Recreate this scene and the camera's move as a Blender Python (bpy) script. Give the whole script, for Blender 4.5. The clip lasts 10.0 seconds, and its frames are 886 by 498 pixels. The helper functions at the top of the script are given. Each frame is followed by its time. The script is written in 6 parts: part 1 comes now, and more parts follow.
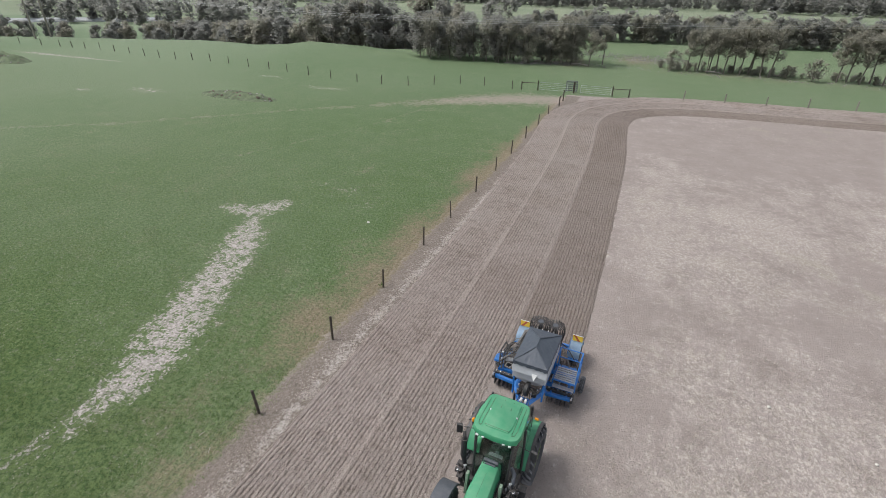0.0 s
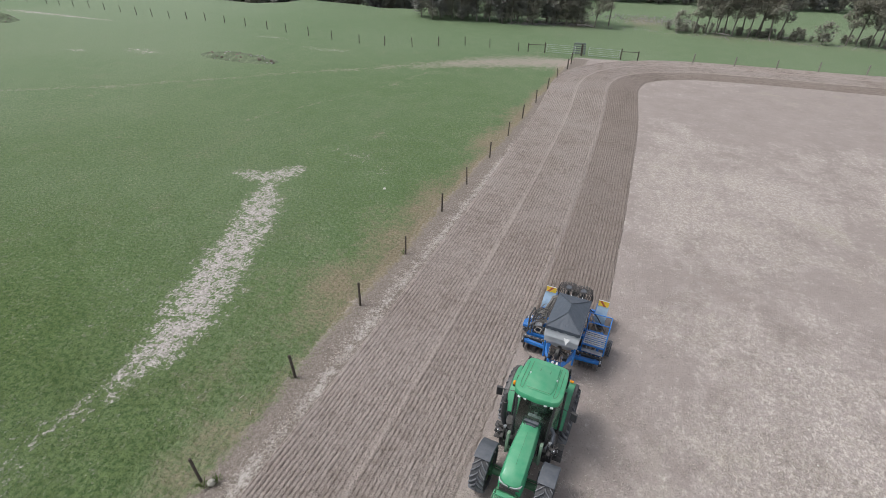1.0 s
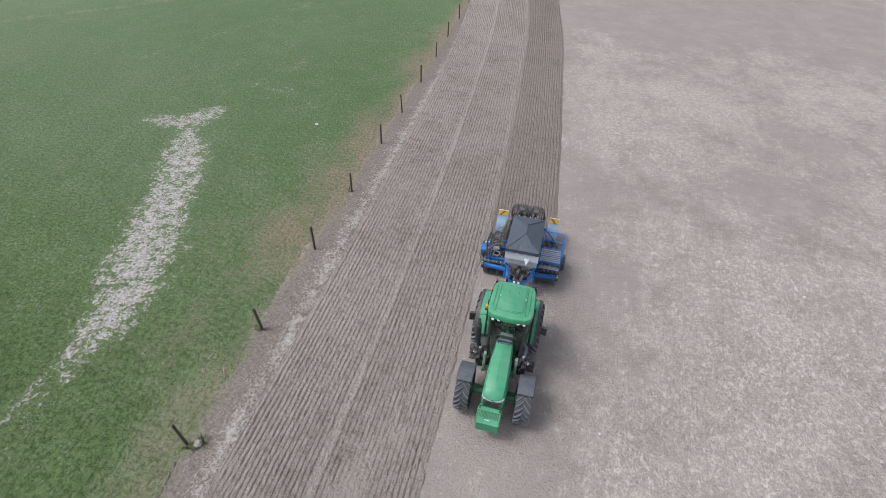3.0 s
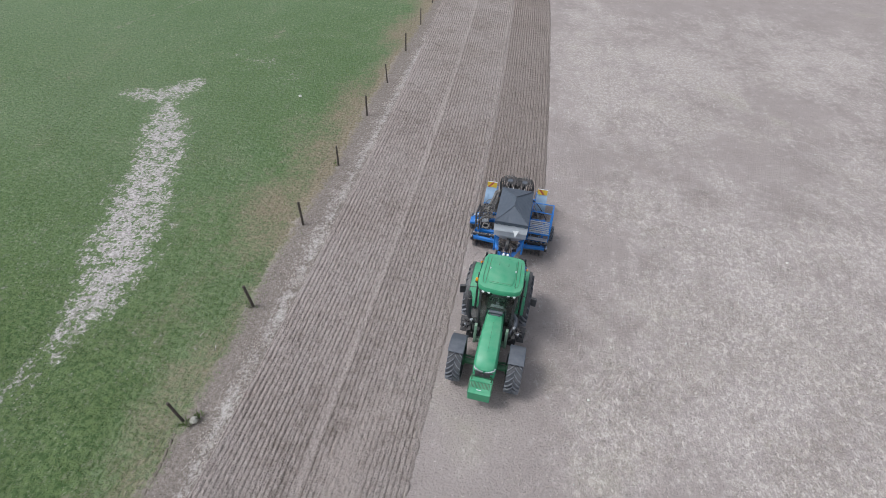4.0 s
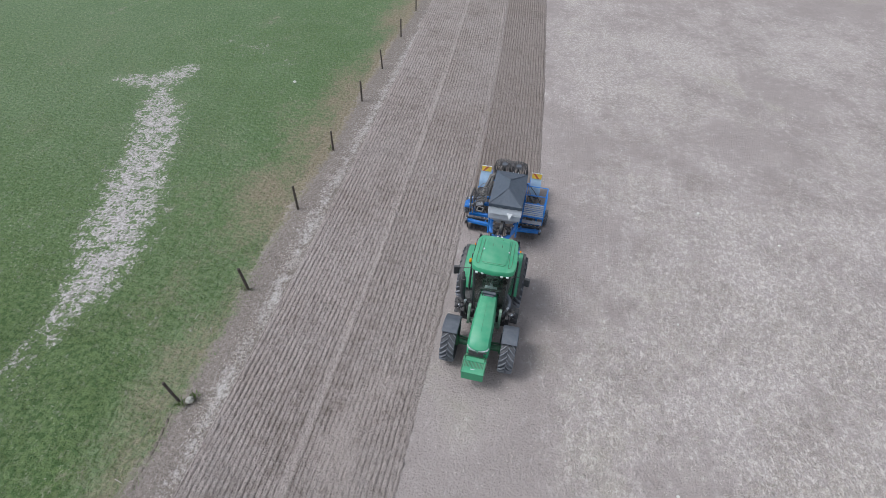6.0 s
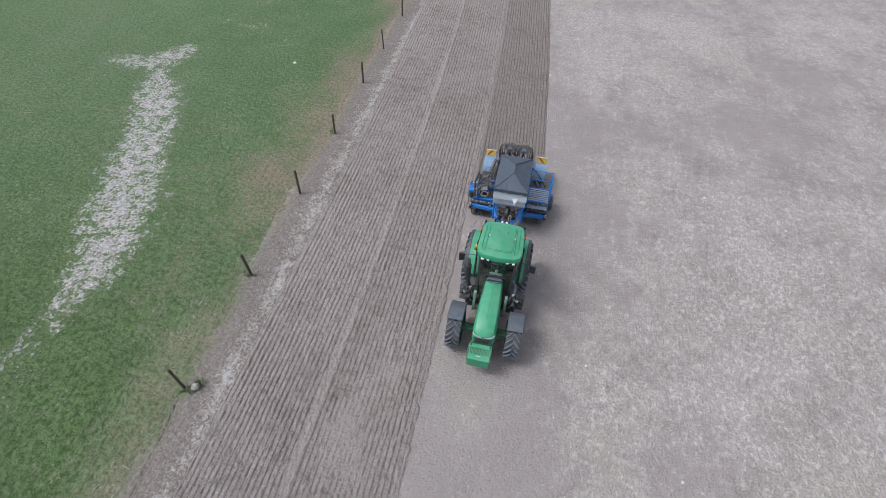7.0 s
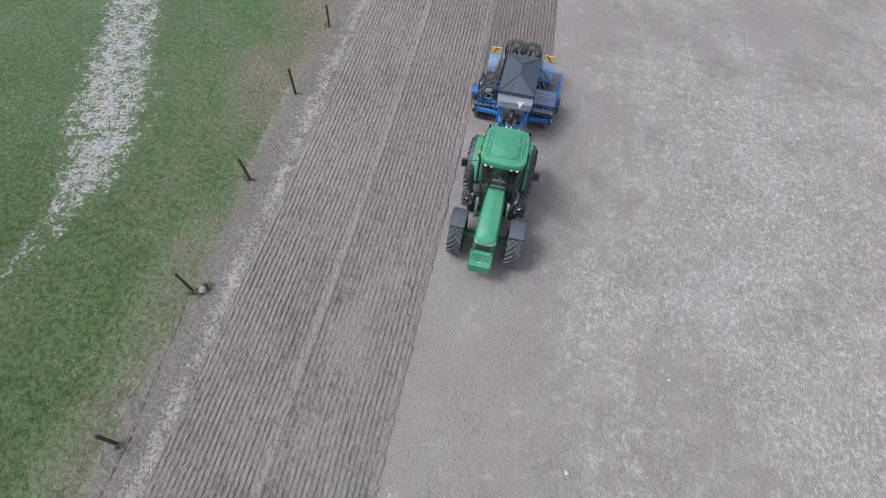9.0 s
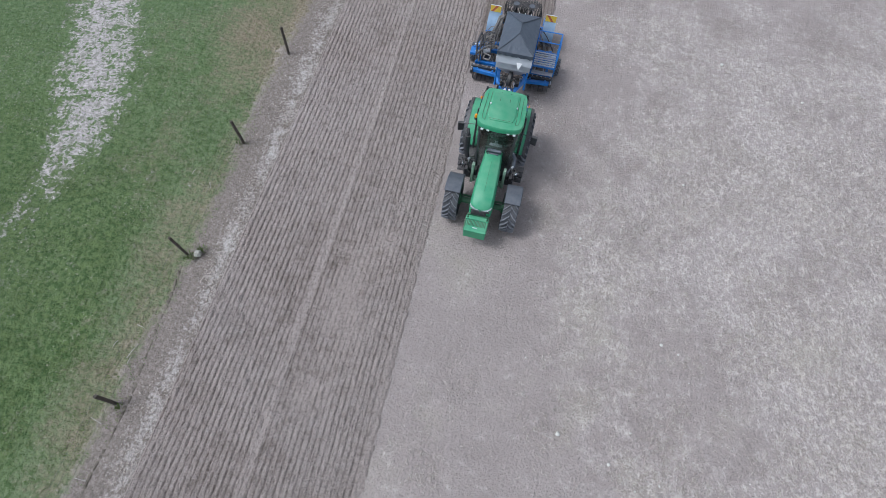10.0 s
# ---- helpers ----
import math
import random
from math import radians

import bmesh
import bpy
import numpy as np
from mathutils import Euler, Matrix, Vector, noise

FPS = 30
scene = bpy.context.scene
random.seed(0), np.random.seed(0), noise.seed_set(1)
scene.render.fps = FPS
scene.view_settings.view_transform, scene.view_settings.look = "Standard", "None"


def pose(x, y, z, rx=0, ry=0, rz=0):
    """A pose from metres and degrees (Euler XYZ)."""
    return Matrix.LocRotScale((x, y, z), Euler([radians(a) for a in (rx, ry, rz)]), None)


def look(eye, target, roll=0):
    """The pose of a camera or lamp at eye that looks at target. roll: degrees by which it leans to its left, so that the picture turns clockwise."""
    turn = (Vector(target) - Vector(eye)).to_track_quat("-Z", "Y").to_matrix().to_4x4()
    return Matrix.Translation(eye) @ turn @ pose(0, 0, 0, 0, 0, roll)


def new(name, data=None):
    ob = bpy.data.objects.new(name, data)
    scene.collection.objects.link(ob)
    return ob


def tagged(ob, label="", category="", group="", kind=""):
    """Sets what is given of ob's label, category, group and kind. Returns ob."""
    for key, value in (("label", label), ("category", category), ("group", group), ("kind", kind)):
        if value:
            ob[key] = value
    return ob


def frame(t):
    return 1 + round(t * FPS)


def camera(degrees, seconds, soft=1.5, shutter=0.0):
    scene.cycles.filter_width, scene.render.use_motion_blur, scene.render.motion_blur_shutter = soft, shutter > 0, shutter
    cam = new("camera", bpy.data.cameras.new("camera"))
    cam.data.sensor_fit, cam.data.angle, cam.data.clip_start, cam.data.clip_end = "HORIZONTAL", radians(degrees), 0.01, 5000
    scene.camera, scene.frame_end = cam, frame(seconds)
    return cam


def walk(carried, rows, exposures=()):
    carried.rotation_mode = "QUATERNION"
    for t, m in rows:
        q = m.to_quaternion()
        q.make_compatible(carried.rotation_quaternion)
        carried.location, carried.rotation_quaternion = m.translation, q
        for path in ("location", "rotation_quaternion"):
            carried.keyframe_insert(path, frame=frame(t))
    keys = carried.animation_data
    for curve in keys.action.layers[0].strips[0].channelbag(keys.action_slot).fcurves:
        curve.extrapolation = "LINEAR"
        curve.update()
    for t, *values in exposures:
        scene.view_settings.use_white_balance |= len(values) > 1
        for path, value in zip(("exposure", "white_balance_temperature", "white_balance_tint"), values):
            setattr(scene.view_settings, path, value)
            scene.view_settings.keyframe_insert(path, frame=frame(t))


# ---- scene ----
cam = camera(83.1, 10.0, soft=0.7)
PATH = [
    (0, (11.014, -13.809, 14.227), (10.337, -12.205, 13.242), 0.9),
    (0.5, (10.313, -14.159, 14.29), (9.656, -12.585, 13.246), 1.1),
    (1, (9.743, -14.416, 14.294), (9.117, -12.869, 13.193), 1.3),
    (1.5, (9.303, -14.607, 14.344), (8.746, -13.073, 13.187), 1.3),
    (2, (9.017, -14.69, 14.401), (8.558, -13.168, 13.187), 1.3),
    (2.5, (8.815, -14.654, 14.416), (8.446, -13.15, 13.15), 1.4),
    (4, (8.643, -14.567, 14.534), (8.404, -13.17, 13.123), 1.8),
    (4.5, (8.728, -14.704, 14.446), (8.496, -13.308, 13.032), 1.9),
    (5, (8.82, -14.843, 14.393), (8.591, -13.45, 12.976), 2.0),
    (5.5, (8.866, -14.881, 14.349), (8.64, -13.496, 12.924), 2.0),
    (7, (8.606, -14.65, 14.333), (8.394, -13.326, 12.849), 2.1),
    (7.5, (8.527, -14.612, 14.305), (8.33, -13.353, 12.764), 2.4),
    (8, (8.457, -14.578, 14.312), (8.279, -13.396, 12.708), 2.8),
    (8.5, (8.438, -14.564, 14.293), (8.279, -13.464, 12.631), 3.3),
    (9, (8.478, -14.542, 14.29), (8.335, -13.516, 12.579), 3.5),
    (9.5, (8.555, -14.563, 14.222), (8.424, -13.596, 12.476), 3.9),
    (10, (8.624, -14.502, 14.223), (8.505, -13.592, 12.446), 4.2),
]
EXPOSURES = [(0, 0.37, 6440, 10), (1, 0.39, 6360, 10), (2.5, 0.40, 6150, 10), (4.5, 0.39, 5930, 9.5), (7, 0.36, 5800, 9), (10, 0.33, 5680, 9)]
walk(cam, [(t, look(eye, target, roll)) for t, eye, target, roll in PATH], EXPOSURES)

# ---- light: bright overcast, weak veiled sun from the pasture side ----
world = bpy.data.worlds.new("sky")
scene.world = world
world.use_nodes = True
wn, wl = world.node_tree.nodes, world.node_tree.links
wn.clear()
sky = wn.new("ShaderNodeTexSky")
sky.sky_type, sky.sun_disc = "NISHITA", False
sky.sun_elevation, sky.sun_rotation = radians(58), radians(-105)
sky.air_density, sky.dust_density, sky.ozone_density = 1.0, 3.0, 1.0
cloud = wn.new("ShaderNodeHueSaturation")
cloud.inputs["Saturation"].default_value = 0.3
bg = wn.new("ShaderNodeBackground")
bg.inputs["Strength"].default_value = 0.14
wout = wn.new("ShaderNodeOutputWorld")
wl.new(sky.outputs[0], cloud.inputs["Color"])
wl.new(cloud.outputs[0], bg.inputs["Color"])
wl.new(bg.outputs[0], wout.inputs["Surface"])

sun = new("sun", bpy.data.lights.new("sun", "SUN"))
sun.data.energy, sun.data.angle, sun.data.color = 1.3, radians(16), (1.0, 0.97, 0.93)
sun.matrix_world = look((-8, -3, 13), (0, 0, 0))


# ---- materials ----
def nodes_of(name):
    m = bpy.data.materials.new(name)
    m.use_nodes = True
    nt = m.node_tree
    return m, nt.nodes, nt.links, nt.nodes["Principled BSDF"]


def noise_node(n, l, coords, scale, detail=4.0, rough=0.55, distortion=0.0):
    t = n.new("ShaderNodeTexNoise")
    t.inputs["Scale"].default_value = scale
    t.inputs["Detail"].default_value = detail
    t.inputs["Roughness"].default_value = rough
    t.inputs["Distortion"].default_value = distortion
    l.new(coords, t.inputs["Vector"])
    return t.outputs["Fac"]


def ramp(n, l, fac, lo, hi, c0=(0, 0, 0), c1=(1, 1, 1)):
    r = n.new("ShaderNodeValToRGB")
    r.color_ramp.elements[0].position, r.color_ramp.elements[1].position = lo, hi
    r.color_ramp.elements[0].color, r.color_ramp.elements[1].color = (*c0, 1), (*c1, 1)
    l.new(fac, r.inputs[0])
    return r.outputs["Color"]


def below(n, l, fac, lo, hi):
    """One under lo, nought over hi."""
    return ramp(n, l, fac, lo, hi, (1, 1, 1), (0, 0, 0))


def mix(n, l, fac, a, b, mode="MIX"):
    m = n.new("ShaderNodeMix")
    m.data_type, m.blend_type = "RGBA", mode
    for sock, v in ((m.inputs["Factor"], fac), (m.inputs["A"], a), (m.inputs["B"], b)):
        if isinstance(v, (int, float)):
            sock.default_value = v
        elif isinstance(v, tuple):
            sock.default_value = (*v, 1)
        else:
            l.new(v, sock)
    return m.outputs["Result"]


def calc(n, l, op, a, b=0.0, c=0.0):
    m = n.new("ShaderNodeMath")
    m.operation = op
    for i, v in enumerate((a, b, c)):
        if isinstance(v, (int, float)):
            m.inputs[i].default_value = v
        else:
            l.new(v, m.inputs[i])
    return m.outputs[0]


def attr(n, name):
    a = n.new("ShaderNodeAttribute")
    a.attribute_name = name
    return a.outputs["Fac"]


def bump(n, l, bsdf, height, strength, distance):
    b = n.new("ShaderNodeBump")
    b.inputs["Strength"].default_value, b.inputs["Distance"].default_value = strength, distance
    l.new(height, b.inputs["Height"])
    l.new(b.outputs[0], bsdf.inputs["Normal"])


def surface(name, base, rough=0.5, metal=0.0, vary=0.18, scale=6.0, dust=0.0, relief=0.15, coat=0.0, grain=40.0):
    """A worn surface: tone varies at two scales, road dust settles on upward faces."""
    m, n, l, b = nodes_of(name)
    co = n.new("ShaderNodeTexCoord").outputs["Object"]
    big, fine = noise_node(n, l, co, scale, 5), noise_node(n, l, co, grain, 3, 0.6)
    rnd = n.new("ShaderNodeObjectInfo").outputs["Random"]
    lo = tuple(c * (1 - vary) for c in base)
    hi = tuple(min(1, c * (1 + vary)) for c in base)
    col = mix(n, l, ramp(n, l, big, 0.3, 0.7), lo, hi)
    col = mix(n, l, calc(n, l, "MULTIPLY", ramp(n, l, fine, 0.45, 0.75), vary), col, tuple(c * 0.6 for c in base))
    col = mix(n, l, calc(n, l, "MULTIPLY", rnd, vary * 0.5), col, tuple(c * 0.75 for c in base))
    if dust:
        up = n.new("ShaderNodeSeparateXYZ")
        l.new(n.new("ShaderNodeNewGeometry").outputs["Normal"], up.inputs[0])
        lay = calc(n, l, "MULTIPLY", ramp(n, l, up.outputs["Z"], 0.0, 0.9), calc(n, l, "MULTIPLY", ramp(n, l, big, 0.25, 0.75), dust))
        col = mix(n, l, lay, col, (0.36, 0.31, 0.27))
        l.new(calc(n, l, "ADD", rough, calc(n, l, "MULTIPLY", lay, 0.5)), b.inputs["Roughness"])
    else:
        l.new(calc(n, l, "MULTIPLY_ADD", fine, 0.2, rough - 0.1), b.inputs["Roughness"])
    l.new(col, b.inputs["Base Color"])
    b.inputs["Metallic"].default_value = metal
    b.inputs["Coat Weight"].default_value = coat
    if relief:
        bump(n, l, b, fine, relief, 0.01)
    return m


GREEN = surface("tractor_green_paint", (0.040, 0.30, 0.145), 0.46, 0, 0.08, 3, 0.25, 0.02, 0.08)
GREEN_DARK = surface("green_castings", (0.012, 0.12, 0.045), 0.5, 0, 0.2, 4, 0.3, 0.1)
RAIL_GREEN = surface("bracket_paint_faded", (0.18, 0.28, 0.2), 0.5, 0, 0.2, 6, 0.3, 0.1)
BLUE = surface("drill_blue_paint", (0.012, 0.165, 0.52), 0.40, 0, 0.14, 4, 0.2, 0.03, 0.2)
STEEL = surface("galvanised_steel", (0.52, 0.54, 0.56), 0.38, 0.75, 0.15, 10, 0.15, 0.05)
GUARD = surface("galvanised_mudguard", (0.215, 0.315, 0.43), 0.45, 0.2, 0.12, 5, 0.12, 0.04)
GREYBOX = surface("hopper_grey_paint", (0.48, 0.50, 0.53), 0.5, 0.1, 0.1, 4, 0.25, 0.04)
BLACK = surface("black_plastic", (0.028, 0.030, 0.033), 0.45, 0, 0.2, 8, 0.25, 0.1)
FENDER = surface("dark_grey_fender_plastic", (0.064, 0.076, 0.094), 0.55, 0, 0.15, 5, 0.16, 0.1)
RUBBER = surface("dusty_rubber", (0.135, 0.147, 0.165), 0.85, 0, 0.25, 6, 0.3, 0.3)
RUBBER_DARK = surface("dark_tyre_rubber", (0.055, 0.060, 0.069), 0.85, 0, 0.25, 6, 0.2, 0.3)
RIM = surface("rim_paint_yellow_green", (0.10, 0.16, 0.05), 0.5, 0, 0.2, 6, 0.3, 0.1)
HOSE = surface("seed_hose_black", (0.03, 0.03, 0.032), 0.5, 0, 0.25, 20, 0.3, 0.1)
HOSE_DUSTY = surface("seed_hose_dusty", (0.20, 0.19, 0.175), 0.7, 0, 0.3, 20, 0.3, 0.1)
WHITE = surface("white_paint", (0.78, 0.78, 0.77), 0.45, 0, 0.08, 8, 0.15, 0.03)
CHROME = surface("bright_steel", (0.7, 0.7, 0.7), 0.25, 1.0, 0.1, 10, 0, 0.02)
YELLOW = surface("marker_yellow", (0.72, 0.50, 0.05), 0.5, 0, 0.12, 8, 0.1, 0.03)
RED = surface("marker_red", (0.42, 0.10, 0.045), 0.5, 0, 0.12, 8, 0.1, 0.03)
AMBER = surface("amber_lens", (0.75, 0.27, 0.01), 0.2, 0, 0.06, 8, 0, 0)
HEADLENS = surface("dull_headlight_lens", (0.42, 0.46, 0.45), 0.2, 0.3, 0.3, 30, 0, 0)
LENS = surface("lamp_lens", (0.75, 0.77, 0.78), 0.12, 0.2, 0.05, 8, 0, 0)
SEATCLOTH = surface("seat_fabric", (0.05, 0.052, 0.055), 0.9, 0, 0.2, 12, 0.1, 0.3)
CONSOLE = surface("grey_cab_plastic", (0.34, 0.36, 0.37), 0.6, 0, 0.12, 8, 0.1, 0.05)
GREASY = surface("oily_machinery", (0.05, 0.05, 0.052), 0.4, 0.5, 0.3, 12, 0.25, 0.2)
POST = surface("weathered_fence_post", (0.075, 0.062, 0.05), 0.9, 0, 0.35, 9, 0.05, 0.6, 0, 60)
POST_GREY = surface("silvered_wood", (0.24, 0.22, 0.19), 0.9, 0, 0.3, 9, 0.0, 0.6, 0, 60)
WIRE = surface("fence_wire", (0.16, 0.155, 0.15), 0.5, 0.6, 0.1)
HURDLE = surface("blue_grey_steel", (0.18, 0.20, 0.21), 0.5, 0.3, 0.2, 6, 0.15, 0.05)
POWER = surface("bare_aluminium_conductor", (0.5, 0.51, 0.52), 0.35, 0.7, 0.05)
BARK = surface("grey_bark", (0.17, 0.15, 0.13), 0.95, 0, 0.35, 4, 0, 0.7)
DEADWOOD = surface("bleached_dead_wood", (0.38, 0.35, 0.31), 0.9, 0, 0.25, 5, 0, 0.5)
STONE = surface("pale_field_stone", (0.27, 0.262, 0.24), 0.9, 0, 0.3, 5, 0, 0.6)
WHITESTONE = surface("white_stone", (0.56, 0.54, 0.49), 0.85, 0, 0.2, 7, 0, 0.5)
SOIL = surface("turned_soil_heap", (0.17, 0.135, 0.11), 0.95, 0, 0.4, 1.6, 0, 0.8, 0, 14)
FIELDSTONE = surface("lichened_field_stone", (0.40, 0.38, 0.32), 0.9, 0, 0.55, 9, 0, 0.6)
SOD = surface("cut_sod", (0.150, 0.128, 0.100), 0.95, 0, 0.4, 4, 0, 0.8, 0, 20)
MOUND = surface("grassed_soil_heap", (0.118, 0.150, 0.085), 0.95, 0, 0.5, 1.2, 0, 0.8, 0, 9)
ROOFING = surface("pale_plastic_sheeting", (0.34, 0.36, 0.37), 0.4, 0, 0.1, 0.5, 0, 0.05)


def tarp_material():
    m, n, l, b = nodes_of("grey_pvc_tarpaulin")
    co = n.new("ShaderNodeTexCoord").outputs["Object"]
    big, crease = noise_node(n, l, co, 2.2, 4), noise_node(n, l, co, 5.0, 3, 0.5, 1.2)
    col = mix(n, l, ramp(n, l, big, 0.3, 0.7), (0.050, 0.062, 0.080), (0.066, 0.080, 0.102))
    up = ramp(n, l, noise_node(n, l, co, 9.0, 5), 0.45, 0.8)
    col = mix(n, l, calc(n, l, "MULTIPLY", up, 0.08), col, (0.24, 0.23, 0.22))
    l.new(col, b.inputs["Base Color"])
    b.inputs["Roughness"].default_value = 0.5
    bump(n, l, b, crease, 0.3, 0.05)
    return m


TARP = tarp_material()


def glass_material():
    m, n, l, b = nodes_of("tinted_cab_glass")
    b.inputs["Base Color"].default_value = (0.74, 0.80, 0.78, 1)
    b.inputs["Roughness"].default_value = 0.03
    b.inputs["Transmission Weight"].default_value = 1.0
    b.inputs["IOR"].default_value = 1.35
    return m


GLASS = glass_material()


def leaf_material(name, dark, light):
    m, n, l, b = nodes_of(name)
    g = n.new("ShaderNodeNewGeometry")
    rnd = n.new("ShaderNodeObjectInfo").outputs["Random"]
    co = n.new("ShaderNodeTexCoord").outputs["Object"]
    col = mix(n, l, g.outputs["Random Per Island"], dark, light)
    col = mix(n, l, calc(n, l, "MULTIPLY", ramp(n, l, noise_node(n, l, co, 0.6, 3), 0.4, 0.7), 0.5), col, tuple(c * 1.15 for c in light))
    col = mix(n, l, calc(n, l, "MULTIPLY", rnd, 0.45), col, (dark[0] * 1.12, dark[1] * 1.06, dark[2] * 1.0))
    l.new(col, b.inputs["Base Color"])
    b.inputs["Roughness"].default_value = 0.75
    b.inputs["Specular IOR Level"].default_value = 0.2
    tl, mx = n.new("ShaderNodeBsdfTranslucent"), n.new("ShaderNodeMixShader")
    l.new(col, tl.inputs["Color"])
    mx.inputs[0].default_value = 0.5
    l.new(b.outputs[0], mx.inputs[1])
    l.new(tl.outputs[0], mx.inputs[2])
    l.new(mx.outputs[0], n["Material Output"].inputs["Surface"])
    return m


# tree leaf colours set paler than real foliage, standing in for distant haze
LEAF = leaf_material("grey_green_foliage", (0.285, 0.285, 0.240), (0.370, 0.360, 0.300))
LEAF_DARK = leaf_material("dark_scrub_foliage", (0.265, 0.272, 0.255), (0.340, 0.342, 0.318))
BLADE = leaf_material("pasture_blades", (0.074, 0.120, 0.036), (0.178, 0.222, 0.088))
STRAW = leaf_material("straw_litter", (0.36, 0.322, 0.280), (0.58, 0.532, 0.475))


def stretched(n, l, co, k):
    m = n.new("ShaderNodeMapping")
    m.inputs["Scale"].default_value = k
    l.new(co, m.inputs["Vector"])
    return m.outputs[0]


def fray(n, l, mask, parts):
    """A mask plus noise, each (noise, amount) centred on nought."""
    for f, k in parts:
        mask = calc(n, l, "ADD", mask, calc(n, l, "MULTIPLY", calc(n, l, "SUBTRACT", f, 0.5), k))
    return mask


def ground_material():
    """Pasture and stubble on one sheet: the sheet's own masks say what grows where and where haze pales it, noise frays
    their borders.
    """
    m, n, l, b = nodes_of("pasture_and_stubble")
    co = n.new("ShaderNodeTexCoord").outputs["Object"]
    n001, n03, n1, n4 = noise_node(n, l, co, 0.012, 3), noise_node(n, l, co, 0.05, 4), noise_node(n, l, co, 0.45, 5, 0.6), noise_node(n, l, co, 2.2, 5, 0.65)
    n12, n40 = noise_node(n, l, co, 7.5, 4, 0.65), noise_node(n, l, co, 26.0, 3, 0.6)
    tuft = noise_node(n, l, co, 5.2, 4, 0.62, 0.25)
    fibre = noise_node(n, l, co, 9.0, 5, 0.75, 0.35)
    # pasture
    g = mix(n, l, ramp(n, l, n1, 0.32, 0.68), (0.088, 0.140, 0.045), (0.120, 0.172, 0.067))
    g = mix(n, l, calc(n, l, "MULTIPLY", ramp(n, l, n03, 0.42, 0.62), 0.6), g, (0.144, 0.190, 0.096))
    g = mix(n, l, calc(n, l, "MULTIPLY", ramp(n, l, n001, 0.54, 0.62), 0.5), g, (0.185, 0.222, 0.130))
    g = mix(n, l, calc(n, l, "MULTIPLY", ramp(n, l, n4, 0.48, 0.66), 0.55), g, (0.068, 0.124, 0.036))
    g = mix(n, l, calc(n, l, "MULTIPLY", ramp(n, l, tuft, 0.51, 0.58), 0.62), g, (0.058, 0.106, 0.031))
    g = mix(n, l, calc(n, l, "MULTIPLY", below(n, l, tuft, 0.36, 0.46), 0.6), g, (0.185, 0.238, 0.106))
    g = mix(n, l, calc(n, l, "MULTIPLY", ramp(n, l, fibre, 0.58, 0.67), 0.5), g, (0.240, 0.268, 0.158))
    g = mix(n, l, calc(n, l, "MULTIPLY", calc(n, l, "MULTIPLY", ramp(n, l, n1, 0.48, 0.66), ramp(n, l, noise_node(n, l, co, 0.14, 4, 0.6), 0.46, 0.62)), 0.22), g, (0.165, 0.148, 0.090))
    g = mix(n, l, calc(n, l, "MULTIPLY", ramp(n, l, fray(n, l, attr(n, "lush"), ((n4, 0.9),)), 0.3, 0.9), 0.66), g, mix(n, l, ramp(n, l, tuft, 0.42, 0.58), (0.080, 0.130, 0.030), (0.046, 0.088, 0.022)))
    g = mix(n, l, calc(n, l, "MULTIPLY", calc(n, l, "MULTIPLY", ramp(n, l, n4, 0.50, 0.64), below(n, l, tuft, 0.42, 0.56)), 0.5), g, (0.196, 0.204, 0.142))
    # distant pasture and fields lightened: haze put into the colour
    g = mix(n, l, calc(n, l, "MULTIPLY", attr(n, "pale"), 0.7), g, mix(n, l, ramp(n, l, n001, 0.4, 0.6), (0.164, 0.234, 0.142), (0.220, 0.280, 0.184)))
    g = mix(n, l, attr(n, "far_haze"), g, mix(n, l, ramp(n, l, n03, 0.4, 0.6), (0.215, 0.238, 0.165), (0.265, 0.272, 0.195)))
    crumb = noise_node(n, l, co, 11.0, 3, 0.6, 0.3)
    g = mix(n, l, calc(n, l, "MULTIPLY", calc(n, l, "MULTIPLY", ramp(n, l, crumb, 0.61, 0.66), ramp(n, l, n1, 0.40, 0.60)), 0.6), g, (0.36, 0.36, 0.27))
    g = mix(n, l, calc(n, l, "MULTIPLY", below(n, l, crumb, 0.34, 0.39), 0.5), g, (0.040, 0.070, 0.024))
    # worn ways and dry grass
    dryc = mix(n, l, ramp(n, l, n12, 0.35, 0.65), (0.185, 0.150, 0.100), (0.300, 0.246, 0.178))
    dm = fray(n, l, attr(n, "dry"), ((n4, 0.9), (n12, 0.6), (n1, 1.0)))
    g = mix(n, l, calc(n, l, "MULTIPLY", ramp(n, l, dm, 0.18, 0.85), 0.9), g, dryc)
    wm = fray(n, l, attr(n, "worn"), ((n4, 1.5), (n12, 1.0), (n1, 0.8)))
    g = mix(n, l, calc(n, l, "MULTIPLY", ramp(n, l, wm, 0.35, 1.15), 0.7), g, (0.39, 0.318, 0.290))
    # bare pale ground, ragged with straw at its rim
    barec = mix(n, l, ramp(n, l, n12, 0.38, 0.62), (0.37, 0.330, 0.312), (0.55, 0.502, 0.476))
    barec = mix(n, l, calc(n, l, "MULTIPLY", ramp(n, l, n40, 0.58, 0.70), 0.45), barec, (0.19, 0.185, 0.14))
    bare = attr(n, "bare")
    torn = fray(n, l, calc(n, l, "MULTIPLY", bare, 0.0), ((n4, 2.4), (tuft, 2.2), (fibre, 1.9), (n12, 0.9), (n1, 0.7)))
    torn = calc(n, l, "MULTIPLY", torn, calc(n, l, "MULTIPLY_ADD", ramp(n, l, bare, 0.0, 0.25), 0.5, 0.5))
    open_sod = calc(n, l, "ADD", bare, torn)
